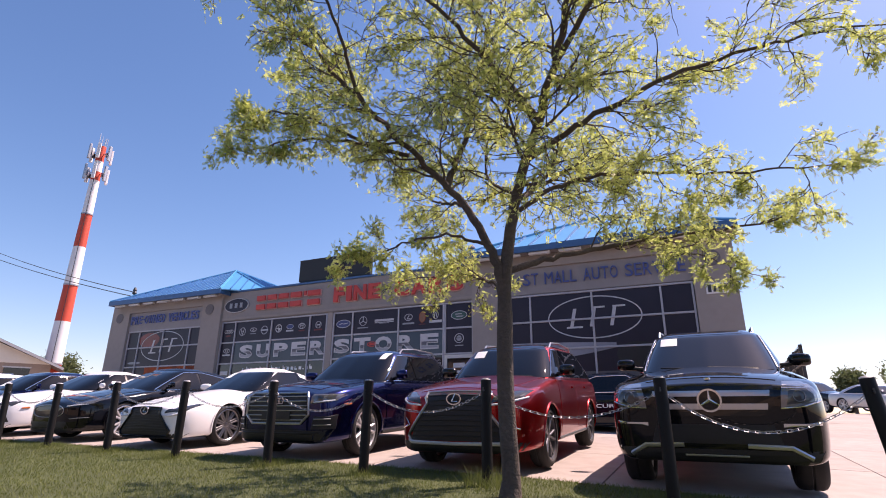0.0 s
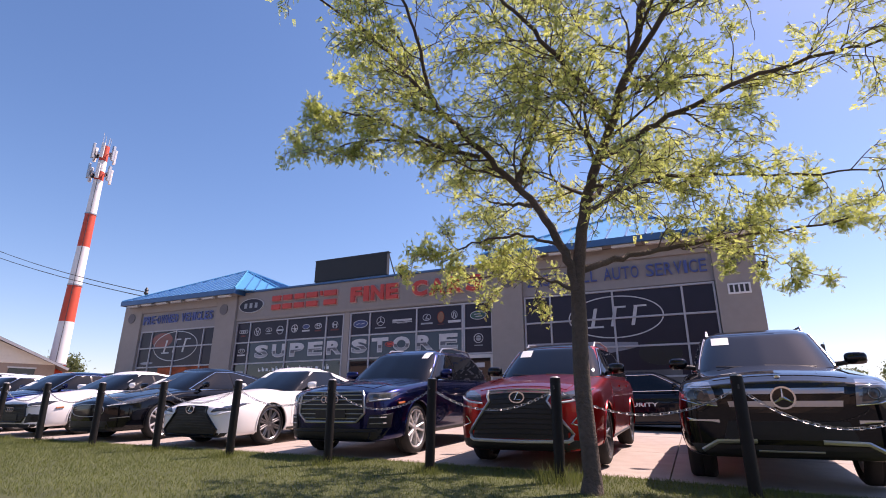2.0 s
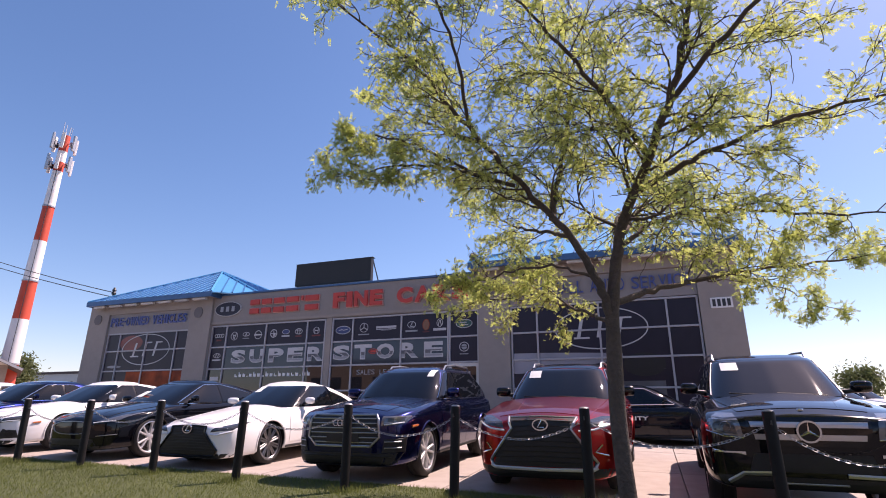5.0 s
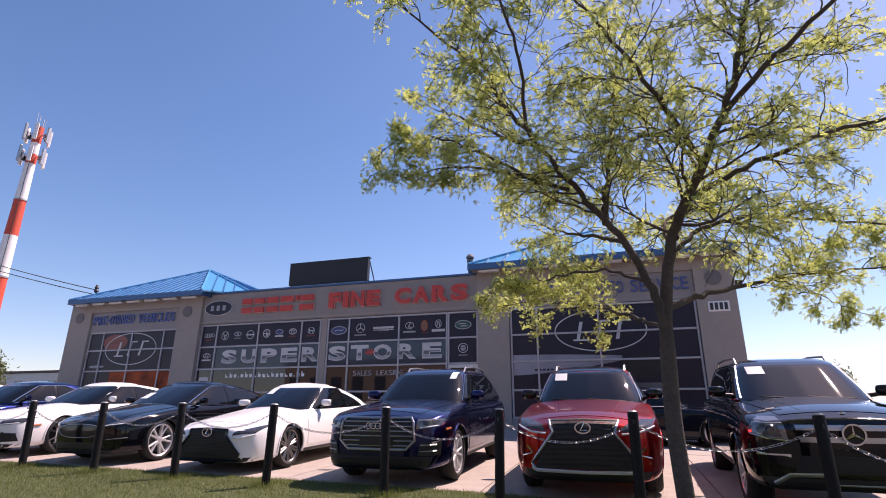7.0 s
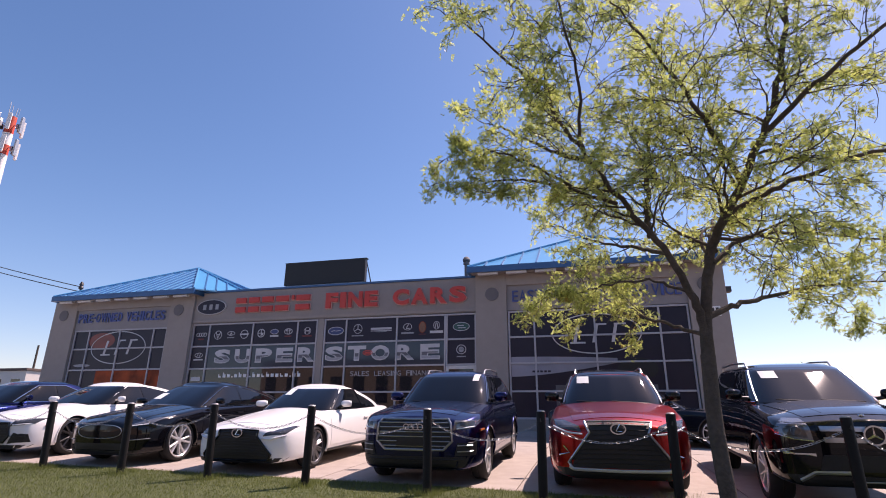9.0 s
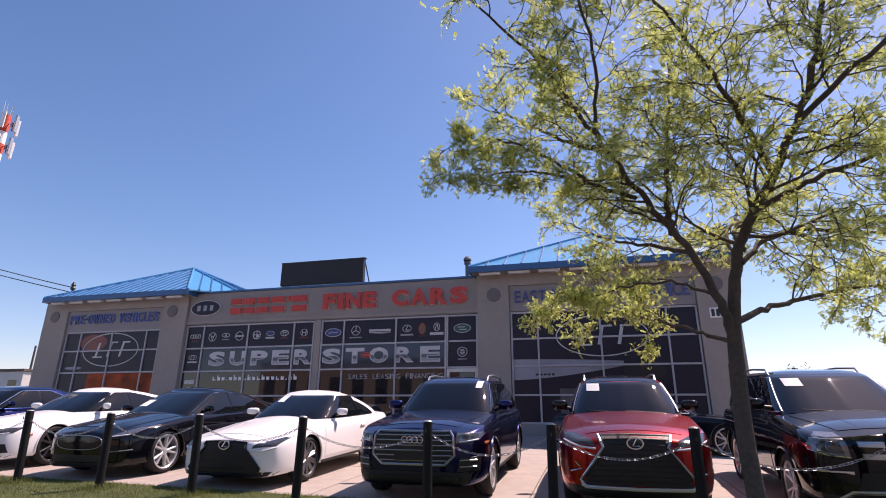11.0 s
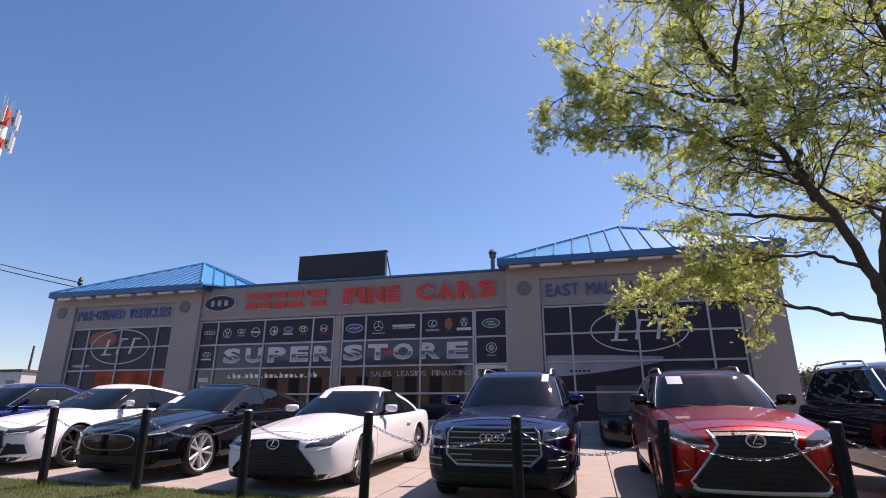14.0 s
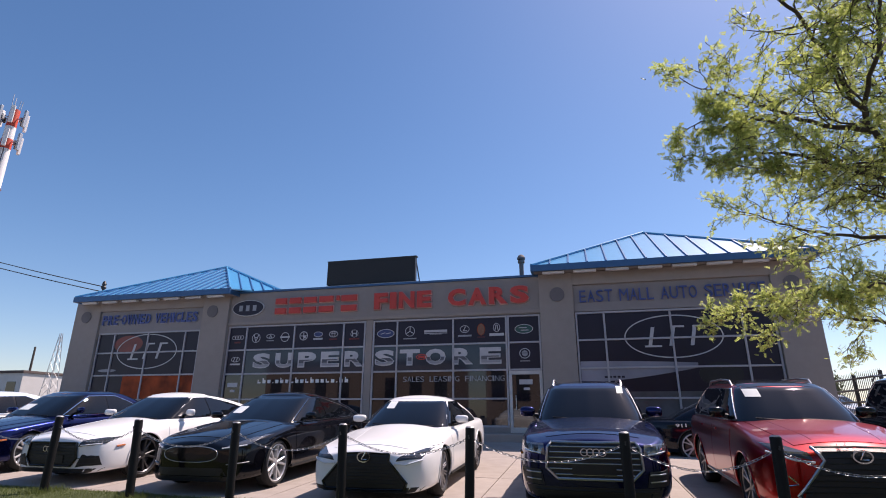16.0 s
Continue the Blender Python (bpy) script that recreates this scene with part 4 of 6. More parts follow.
        for wy, wz in wheels:
            arch = [(sd * (half - 0.005 if fy > 0 else half), wy + (R + spec.get("gap", 0.05)) * math.cos(t), wz + (R + spec.get("gap", 0.05)) * math.sin(t)) for t in np.linspace(max(-0.35, low_t), math.pi - max(-0.35, low_t), 24)]
            lip = []
            for p in arch:
                h = low.ray_cast(Vector((sd * 2.5, wy + (p[1] - wy) * 1.03, wz + (p[2] - wz) * 1.03)), Vector((-sd, 0, 0)))[0]
                lip.append((h.x if h is not None else p[0], p[1], p[2]))
            part("wheel_arch", tube(lip, spec.get("lip", 0.016), 6), spec.get("arch", body), root, smooth=True)
            bmw = bmesh.new()
            inner, outer = [], []
            for t in np.linspace(low_t, math.pi - low_t, 22):
                cy, cz = wy + (R + 0.045) * math.cos(t), wz + (R + 0.045) * math.sin(t)
                inner.append(bmw.verts.new((sd * (half - 0.42), cy, cz)))
                outer.append(bmw.verts.new((sd * (half - 0.03), cy, cz)))
            for i in range(21):
                bmw.faces.new((inner[i], inner[i + 1], outer[i + 1], outer[i]))
            bmw.faces.new(inner)
            part("wheel_well", bmw, M_trimb, root)
            wheel(root, (sd * (half - 0.03 - spec.get("tyre", 0.24) / 2), wy, wz), sd, R, rim, spec.get("tyre", 0.24), spec["spokes"], spec["alloy"], spec.get("twin", True))
    if spec.get("tag"):
        tx, tw = spec["tag"]
        za = z0 + (z1 - z0) * spec.get("tag_h", 0.68)
        part("price_sheet", patch(high, "y", [(tx - tw, za), (tx + tw, za), (tx + tw, za + 0.115), (tx - tw, za + 0.115)], off=0.020, depth=0.003, nv=4, nu=6), M_paper, root, "white paper sheet behind the windscreen")
    if spec.get("roof_panel"):
        part("roof_panel", patch(high, "z", span=lambda v: (-w1 * 0.88, w1 * 0.88), v0=yr0 - 0.02, v1=yr1, off=0.006, depth=0.01, nv=14, nu=18), M_gloss, root, "black glass roof panel", smooth=True)
    part("wiper", strip(high, "y", [(-0.55, zb + 0.03), (0.05, zb + 0.0)], 0.014, off=0.014), M_trimb, root)
    part("wiper", strip(high, "y", [(0.0, zb + 0.03), (0.55, zb + 0.0)], 0.014, off=0.014), M_trimb, root)
    # bonnet panel with its shut lines
    hf, hr = spec.get("bonnet", (0.60, 0.76))
    b0, b1 = 0.16, y0 + 0.10
    part("bonnet", patch(low, "z", span=lambda v: (-half * (hf + (hr - hf) * ((v - b0) / (b1 - b0)) ** 0.7), half * (hf + (hr - hf) * ((v - b0) / (b1 - b0)) ** 0.7)), v0=b0, v1=b1, off=0.006, depth=0.02, nv=18, nu=18), body, root, smooth=True)
    for sd in (1, -1):
        part("bonnet_crease", strip(low, "z", [(sd * half * hf * 0.62, b0 + 0.10), (sd * half * hr * 0.66, b1 - 0.10)], 0.022, off=-0.002), body, root, smooth=True)
    zc = spec["sill"]
    part("front_cladding", patch(low, "y", [(-half * 0.80, zc - 0.028), (half * 0.80, zc - 0.028), (half * 0.90, zc + spec.get("clad", 0.05)), (-half * 0.90, zc + spec.get("clad", 0.05))], off=0.007, nv=4, nu=24), M_trimb, root, "black plastic lower bumper", smooth=True)
    if front:
        front(root, low, high, body)
    slope = math.degrees(math.atan(0.052)) if abs(yaw) < 45 else 0
    tilt = math.degrees(math.atan(0.0145)) if abs(yaw) >= 45 else 0
    z = ground_z(at[0], at[1]) + 0.0
    root.matrix_basis = pose(at[0], at[1], z, slope, 0, yaw) if abs(yaw) < 45 else pose(at[0], at[1], z, -tilt if yaw > 0 else tilt, 0, yaw)
    return root


def both(poly):
    return [poly, [(-x, z) for x, z in poly]]


def big_suv_face(root, low, high, body):
    part("grille", patch(low, "y", [(-0.44, 0.78), (0.44, 0.78), (0.56, 0.90), (0.56, 1.07), (-0.56, 1.07), (-0.56, 0.90)], off=0.012), M_gloss, root)
    for z, w in ((0.995, 0.52), (0.87, 0.49)):
        part("grille_bar", patch(low, "y", [(-w, z - 0.028), (w, z - 0.028), (w + 0.01, z + 0.028), (-w - 0.01, z + 0.028)], off=0.04, depth=0.04, nv=3), M_satin, root, "satin silver grille bar")
    b = part("emblem", ring_shape(0, 0.93, 0.112, 0.112, 0.018, 0, 0.03), M_chrome, root)
    y = low.ray_cast(Vector((0, -2, 0.93)), Vector((0, 1, 0)))[0].y
    b.matrix_basis = Matrix.Translation((0, y - 0.08, 0))
    disc = part("emblem_disc", lathe([(0.0, 0.0), (0.105, 0.0), (0.105, 0.028), (0.0, 0.030)], 28), M_gloss, root, "black disc behind the emblem")
    disc.matrix_basis = pose(0, y - 0.034, 0.93, 90)
    for a in (90, 210, 330):
        ca, sa = math.cos(radians(a)), math.sin(radians(a))
        d = part("emblem_bar", tube([(0, 0, 0.93), (0.098 * ca, 0, 0.93 + 0.098 * sa)], [0.018, 0.006], 6), M_chrome, root)
        d.matrix_basis = Matrix.Translation((0, y - 0.065, 0))
    for p, q in zip(both([(0.60, 0.845), (0.80, 0.865), (0.95, 0.91), (0.955, 0.97), (0.90, 1.06), (0.82, 1.105), (0.66, 1.105), (0.62, 1.0)]), both([(0.655, 0.885), (0.80, 0.90), (0.89, 0.93), (0.885, 0.985), (0.82, 1.04), (0.69, 1.035)])):
        h = part("headlight", patch(low, "y", p, off=0.010), M_lens, root, "clear headlamp with a dark projector")
        part("reflector", patch(low, "y", q, off=0.014), M_lensd, h)
    for sd in (1, -1):
        circle = [(sd * 0.765 + 0.052 * math.cos(t), 0.965 + 0.052 * math.sin(t)) for t in np.linspace(0, 2 * math.pi, 14)[:-1]]
        part("projector", patch(low, "y", circle, off=0.016, nv=8, nu=8), M_lensd, root)
        part("projector_ring", strip(low, "y", circle, 0.009, off=0.020, closed=True), M_lens, root)
        part("lamp_edge", strip(low, "y", [(sd * 0.60, 0.85), (sd * 0.80, 0.87), (sd * 0.95, 0.915)], 0.014, off=0.014), M_chrome, root)
    for p in both([(0.60, 0.68), (0.92, 0.69), (0.92, 0.73), (0.60, 0.72)]):
        part("lamp_bar", patch(low, "y", p, off=0.014, nv=3), M_chrome, root)
    lip = low.ray_cast(Vector((0, 0.13, 3)), Vector((0, 0, -1)))[0]
    part("bonnet_badge", lathe([(0.0, 0.012), (0.028, 0.010), (0.036, 0.0), (0.036, -0.01)], 20, at=lip), M_chrome, root, smooth=True)
    part("air_intake", patch(low, "y", [(-0.58, 0.52), (0.58, 0.52), (0.52, 0.70), (-0.52, 0.70)], off=0.006), M_trimb, root)
    part("bumper_trim", patch(low, "y", [(-0.74, 0.37), (0.74, 0.37), (0.82, 0.46), (-0.82, 0.46)], off=0.010), M_trimb, root)
    for sd in (1, -1):
        part("skid_trim", strip(low, "y", [(sd * 0.28, 0.505), (sd * 0.64, 0.495), (sd * 0.79, 0.405)], 0.048, off=0.012), M_satin, root)
    part("skid_trim", strip(low, "y", [(-0.28, 0.41), (0.28, 0.41)], 0.02, off=0.016), M_satin, root)


def spindle_face(z_top, z_mid, z_low, w_top, w_mid, w_low, lamp, drl, fog=None, edge=M_satin):
    def face(root, low, high, body):
        out = [(-w_low * 0.92, z_low), (w_low * 0.92, z_low), (w_low, z_low + 0.06), (w_mid, z_mid), (w_top, z_top), (-w_top, z_top), (-w_mid, z_mid), (-w_low, z_low + 0.06)]
        part("grille", patch(low, "y", out, off=0.010, nv=16), M_trimb, root)
        for k in range(9):
            z = z_low + 0.05 + (z_top - z_low - 0.09) * k / 8
            lo, hi = poly_span(out)[2](z)
            part("grille_bar", strip(low, "y", [(lo + 0.05, z), (0.0, z + 0.012), (hi - 0.05, z)], 0.010, off=0.016), M_trimb, root)
        for sd in (1, -1):
            part("grille_frame", strip(low, "y", [(sd * w_top, z_top), (sd * w_mid, z_mid), (sd * w_low, z_low + 0.06), (sd * w_low * 0.94, z_low)], 0.034, off=0.016), edge, root)
        part("grille_frame", strip(low, "y", [(-w_top, z_top), (0, z_top + 0.015), (w_top, z_top)], 0.024, off=0.016), edge, root)
        part("valance", patch(low, "y", [(-w_low - 0.12, z_low - 0.12), (w_low + 0.12, z_low - 0.12), (w_low + 0.16, z_low - 0.015), (-w_low - 0.16, z_low - 0.015)], off=0.006, nv=4, nu=20), M_trimb, root)
        part("lip", strip(low, "y", [(-w_low * 0.98, z_low + 0.005), (-w_low * 0.9, z_low - 0.02), (0, z_low - 0.03), (w_low * 0.9, z_low - 0.02), (w_low * 0.98, z_low + 0.005)], 0.045 if z_top > 0.8 else 0.026, off=0.014), M_alloy if z_top > 0.8 else M_gloss, root)
        yb = low.ray_cast(Vector((0, -2, z_mid + 0.03)), Vector((0, 1, 0)))[0].y
        e = part("emblem", ring_shape(0, z_mid + 0.05, 0.10, 0.072, 0.016, 0, 0.02), M_chrome, root)
        e.matrix_basis = Matrix.Translation((0, yb - 0.04, 0))
        e = part("emblem_bar", tube([(0.025, 0, z_mid + 0.11), (-0.03, 0, z_mid + 0.02), (0.05, 0, z_mid + 0.02)], 0.009, 6), M_chrome, root)
        e.matrix_basis = Matrix.Translation((0, yb - 0.035, 0))
        for p in both(lamp):
            part("headlight", patch(low, "y", p, off=0.010), M_lensd, root, "dark slanted headlamp")
        for sd in (1, -1):
            part("day_lamp", strip(low, "y", [(sd * x, z) for x, z in drl], 0.026, off=0.018), M_drl, root)
            if fog:
                part("fog_trim", strip(low, "y", [(sd * x, z) for x, z in fog], 0.018, off=0.012), M_chrome, root)
    return face


def hex_face(out, slats, lamp, chrome=M_satin, intake=None, rings=True, lens=M_lens, bars=True):
    def face(root, low, high, body):
        part("grille", patch(low, "y", out, off=0.010, nv=12), M_trimb, root)
        part("grille_frame", strip(low, "y", out, 0.034, off=0.018, closed=True), chrome, root)
        v0, v1, sp = poly_span(out)
        for k in range(slats):
            z = v0 + (v1 - v0) * (k + 0.8) / (slats + 0.6)
            lo, hi = sp(z)
            part("grille_bar", strip(low, "y", [(lo + 0.03, z), (hi - 0.03, z)], 0.016, off=0.016), chrome if bars else M_trimb, root)
        z = v0 + (v1 - v0) * 0.74
        y = low.ray_cast(Vector((0, -2, z)), Vector((0, 1, 0)))[0].y
        if rings:
            for k in range(4):
                e = part("emblem_ring", ring_shape((k - 1.5) * 0.072, z, 0.046, 0.046, 0.011, 0, 0.02, 24), M_chrome, root)
                e.matrix_basis = Matrix.Translation((0, y - 0.05 - 0.003 * k, 0))
        zl = v0 + (v1 - v0) * 0.12
        part("plate_panel", patch(low, "y", [(-0.26, zl), (0.26, zl), (0.26, zl + 0.12), (-0.26, zl + 0.12)], off=0.026, nv=3), M_trimb, root)
        for p in both(lamp):
            part("headlight", patch(low, "y", p, off=0.010), lens, root, "headlamp")
        b0, t0 = min(q[1] for q in lamp), max(q[1] for q in lamp)
        a0, a1 = min(q[0] for q in lamp), max(q[0] for q in lamp)
        for sd in (1, -1):
            for f in (0.36, 0.66):
                cx, cz = sd * (a0 + (a1 - a0) * f), b0 + (t0 - b0) * (0.52 + 0.12 * f)
                part("projector", patch(low, "y", [(cx - 0.035, cz - 0.028), (cx + 0.035, cz - 0.028), (cx + 0.035, cz + 0.028), (cx - 0.035, cz + 0.028)], off=0.017, nv=3, nu=3), M_lensd, root)
            part("side_marker", strip(low, "x", [(0.30, b0 - 0.015), (0.44, b0 - 0.005)], 0.035, sd, 0.006), M_amber, root, "amber side marker")
            part("day_lamp", strip(low, "y", [(sd * (a0 + 0.05), b0 + 0.02), (sd * (a1 - 0.08), b0 + 0.045)], 0.018, off=0.016), M_drl, root)
        if intake:
            for p in both(intake):
                part("air_intake", patch(low, "y", p, off=0.008), M_trimb, root)
            b0, t0 = min(q[1] for q in intake), max(q[1] for q in intake)
            a0, a1 = min(q[0] for q in intake), max(q[0] for q in intake)
            for f in (0.3, 0.7):
                for sd in (1, -1):
                    part("intake_bar", strip(low, "y", [(sd * (a0 + 0.04), b0 + (t0 - b0) * f), (sd * (a1 - 0.05), b0 + (t0 - b0) * f)], 0.016, off=0.014), chrome if bars else M_trimb, root)
        part("lip", strip(low, "y", [(-0.72, v0 - 0.13), (0, v0 - 0.135), (0.72, v0 - 0.13)], 0.03, off=0.004), M_trimb, root)
    return face


def smooth_face(root, low, high, body):
    out = [(0.47 * math.copysign(abs(math.cos(t)) ** 0.7, math.cos(t)), 0.58 + (0.105 if math.sin(t) > 0 else 0.12) * math.copysign(abs(math.sin(t)) ** 0.8, math.sin(t))) for t in np.linspace(-math.pi / 2, 1.5 * math.pi, 33)[:-1]]
    part("nose_panel", patch(low, "y", out, off=0.006), M_gloss, root)
    part("nose_trim", strip(low, "y", out, 0.012, off=0.010, closed=True), M_satin, root)
    for p in both([(0.53, 0.66), (0.82, 0.69), (0.92, 0.84), (0.80, 0.80)]):
        part("headlight", patch(low, "y", p, off=0.008), M_lens, root, "slim headlamp")
    part("air_intake", patch(low, "y", [(-0.60, 0.27), (0.60, 0.27), (0.55, 0.38), (-0.55, 0.38)], off=0.006), M_trimb, root)
    for sd in (1, -1):
        part("day_lamp", strip(low, "y", [(sd * 0.53, 0.66), (sd * 0.80, 0.695)], 0.018, off=0.014), M_drl, root)
        part("fog_trim", strip(low, "y", [(sd * 0.60, 0.43), (sd * 0.84, 0.45)], 0.014, off=0.010), M_satin, root)


SUV_L = dict(clad=0.10, L=5.12, W=2.02, H=1.85, R=0.405, rim=0.292, sill=0.37, axles=(0.92, 3.99), nose=0.86, nose_len=0.50,
             top=[(0, 1.08), (0.12, 1.15), (0.5, 1.22), (1.0, 1.27), (1.5, 1.31), (1.7, 1.31), (5.0, 1.26), (5.12, 1.20)], shoulder=[(0, 1.04), (0.3, 1.12), (1.5, 1.23), (5.0, 1.21), (5.12, 1.1)],
             cabin=(1.20, 2.24, 4.75, 5.06, 1.20, 1.81, 0.88, 0.68), curves=dict(fcurve=1.0, rcurve=2.0, crown=0.075), bpillar=2.75, spokes=5, alloy=M_alloy, rails=M_satin, tag=(-0.46, 0.11), chrome_line=True, tyre=0.29, handle=M_black)
SUV_R = dict(roof_panel=True, clad=0.10, L=4.85, W=1.895, H=1.69, R=0.375, rim=0.282, sill=0.27, axles=(0.98, 3.77), nose=0.70, nose_len=0.75,
             top=[(0, 0.92), (0.10, 0.99), (0.4, 1.06), (1.0, 1.13), (1.45, 1.175), (1.65, 1.18), (4.7, 1.14), (4.85, 1.05)], shoulder=[(0, 0.88), (0.3, 0.97), (1.4, 1.125), (4.6, 1.11), (4.85, 1.0)],
             cabin=(1.38, 2.16, 4.1, 4.72, 1.09, 1.65, 0.87, 0.63), curves=dict(fcurve=1.08, rcurve=1.6, crown=0.07), bpillar=2.62, spokes=5, alloy=M_alloym, rails=M_satin, tag=(-0.44, 0.10), chrome_line=True, arch=M_redp, mirror=M_gloss, sill_mat=M_satin)
SUV_B = dict(clad=0.15, L=4.67, W=1.89, H=1.66, R=0.37, rim=0.278, sill=0.26, axles=(0.89, 3.71), nose=0.74, nose_len=0.65,
             top=[(0, 0.94), (0.10, 1.0), (0.4, 1.05), (1.0, 1.11), (1.4, 1.14), (1.6, 1.145), (4.5, 1.08), (4.67, 1.0)], shoulder=[(0, 0.89), (0.3, 0.97), (1.4, 1.085), (4.5, 1.07), (4.67, 0.98)],
             cabin=(1.33, 2.12, 4.0, 4.58, 1.04, 1.62, 0.86, 0.62), curves=dict(fcurve=1.08, rcurve=1.7, crown=0.07), bpillar=2.60, spokes=5, alloy=M_alloy, rails=M_satin, chrome_line=True, tag=(0.50, 0.05), tag_h=0.76)
COUPE = dict(L=4.70, W=1.85, H=1.39, R=0.345, rim=0.268, sill=0.20, axles=(0.92, 3.65), nose=0.78, nose_len=0.70, coupe=True, gap=0.035,
             top=[(0, 0.70), (0.10, 0.76), (0.4, 0.82), (1.45, 0.96), (1.6, 0.97), (4.0, 0.98), (4.6, 0.98), (4.70, 0.90)], shoulder=[(0, 0.64), (0.3, 0.72), (1.4, 0.87), (3.6, 0.93), (4.5, 0.93), (4.70, 0.85)],
             cabin=(1.42, 2.30, 2.95, 4.25, 0.88, 1.355, 0.83, 0.56), curves=dict(fcurve=1.15, rcurve=1.7, crown=0.065), bpillar=2.95, c_off=0.50, spokes=10, alloy=M_alloym, tag=(-0.38, 0.08))
FAST = dict(L=4.98, W=1.95, H=1.43, R=0.36, rim=0.286, sill=0.21, axles=(0.87, 3.83), nose=0.63, nose_len=0.95, gap=0.03,
            top=[(0, 0.74), (0.10, 0.80), (0.5, 0.88), (1.3, 1.0), (1.55, 1.01), (4.3, 1.00), (4.85, 1.02), (4.98, 0.94)], shoulder=[(0, 0.68), (0.3, 0.79), (1.4, 0.935), (4.2, 0.95), (4.8, 0.95), (4.98, 0.88)],
            cabin=(1.25, 2.28, 3.05, 4.72, 0.90, 1.40, 0.86, 0.58), curves=dict(fcurve=1.15, rcurve=1.75, crown=0.065), bpillar=2.75, c_off=0.50, spokes=5, alloy=M_alloy, chrome_line=True, tag=(-0.45, 0.12), tag_h=0.40)
FAST_W = dict(FAST, L=5.0, W=1.93, axles=(0.94, 3.90), R=0.365, rim=0.292, nose=0.76, nose_len=0.7, top=[(0, 0.74), (0.10, 0.80), (0.5, 0.87), (1.5, 0.98), (1.65, 0.99), (4.3, 1.00), (4.85, 1.02), (5.0, 0.94)], shoulder=[(0, 0.68), (0.3, 0.76), (1.4, 0.90), (4.2, 0.95), (4.8, 0.96), (5.0, 0.88)],
              cabin=(1.40, 2.32, 3.10, 4.78, 0.91, 1.385, 0.86, 0.58), alloy=M_alloyd, chrome_line=False, tag=None)
SEDAN = dict(FAST, L=4.95, W=1.88, axles=(0.94, 3.90), top=[(0, 0.78), (0.10, 0.84), (0.5, 0.90), (1.4, 1.0), (4.0, 1.02), (4.8, 1.04), (4.95, 0.96)], shoulder=[(0, 0.72), (0.3, 0.80), (1.4, 0.93), (4.2, 0.96), (4.8, 0.97), (4.95, 0.9)],
             cabin=(1.35, 2.2, 3.35, 4.35, 0.94, 1.44, 0.84, 0.60), curves=dict(fcurve=1.12, rcurve=1.5, crown=0.065), c_off=0.5, nose=0.74, nose_len=0.7, tag=None)

row_group = "cars parked along the chain fence"
F_red = spindle_face(0.95, 0.82, 0.38, 0.43, 0.37, 0.66, [(0.47, 0.82), (0.80, 0.87), (0.88, 0.98), (0.70, 0.96), (0.50, 0.90)], [(0.46, 0.80), (0.64, 0.815), (0.85, 0.88)], [(0.72, 0.64), (0.64, 0.56), (0.78, 0.52)])
F_coupe = spindle_face(0.67, 0.58, 0.24, 0.36, 0.36, 0.62, [(0.46, 0.58), (0.78, 0.60), (0.90, 0.76), (0.72, 0.70), (0.50, 0.64)], [(0.44, 0.55), (0.60, 0.54), (0.80, 0.59)], edge=M_gloss)
F_blue = hex_face([(-0.44, 0.50), (0.44, 0.50), (0.57, 0.62), (0.55, 0.86), (0.50, 0.92), (-0.50, 0.92), (-0.55, 0.86), (-0.57, 0.62)], 6, [(0.585, 0.765), (0.85, 0.79), (0.93, 0.92), (0.60, 0.905)], intake=[(0.60, 0.42), (0.86, 0.42), (0.88, 0.62), (0.64, 0.60)])
F_white = hex_face([(-0.42, 0.30), (0.42, 0.30), (0.52, 0.42), (0.48, 0.66), (-0.48, 0.66), (-0.52, 0.42)], 7, [(0.51, 0.60), (0.85, 0.63), (0.91, 0.75), (0.55, 0.70)], chrome=M_gloss, intake=[(0.50, 0.28), (0.85, 0.30), (0.82, 0.47), (0.60, 0.48)], lens=M_lensd, bars=False)
F_plain = hex_face([(-0.50, 0.52), (0.50, 0.52), (0.55, 0.66), (0.48, 0.74), (-0.48, 0.74), (-0.55, 0.66)], 3, [(0.56, 0.62), (0.84, 0.64), (0.88, 0.78), (0.58, 0.75)], intake=[(0.50, 0.32), (0.80, 0.34), (0.82, 0.44), (0.52, 0.44)], rings=False)

build_car("suv", (0.07, 6.22), -1.8, "large glossy black suv with satin silver grille bars", M_black, SUV_L, row_group, big_suv_face)
build_car("suv", (-2.75, 6.28), 0, "glossy deep red suv with a black hourglass grille", M_redp, SUV_R, row_group, F_red)
build_car("suv", (-5.58, 6.32), 0, "dark metallic blue suv with a chrome-framed slatted grille", M_bluep, SUV_B, row_group, F_blue)
build_car("coupe", (-8.66, 6.52), 0, "white two-door coupe with a wide black hourglass grille", M_whitep, COUPE, row_group, F_coupe)
build_car("sedan", (-11.52, 6.56), 0, "black fastback sedan with bright five-spoke wheels", M_black, FAST, row_group, smooth_face)
build_car("sedan", (-14.33, 6.7), 0, "white fastback sedan with a black grille and dark wheels", M_whitep, FAST_W, row_group, F_white)
build_car("sedan", (-17.22, 6.9), 0, "dark blue sedan with bright window trim", M_bluep, dict(SEDAN, tag=(-0.30, 0.16), tag_h=0.35), row_group, F_plain)
build_car("sedan", (-20.1, 7.0), 0, "white sedan with dark windows", M_whitep, SEDAN, row_group, F_plain)
build_car("sedan", (-23.0, 7.1), 0, "bright blue sedan beyond the white ones", M_skyp, SEDAN, row_group, F_plain)
sec = build_car("patrol_car", (0.75, 14.4), 90, "dark navy sedan with pale lettering parked beside the building", M_black2, SEDAN, "", F_plain)
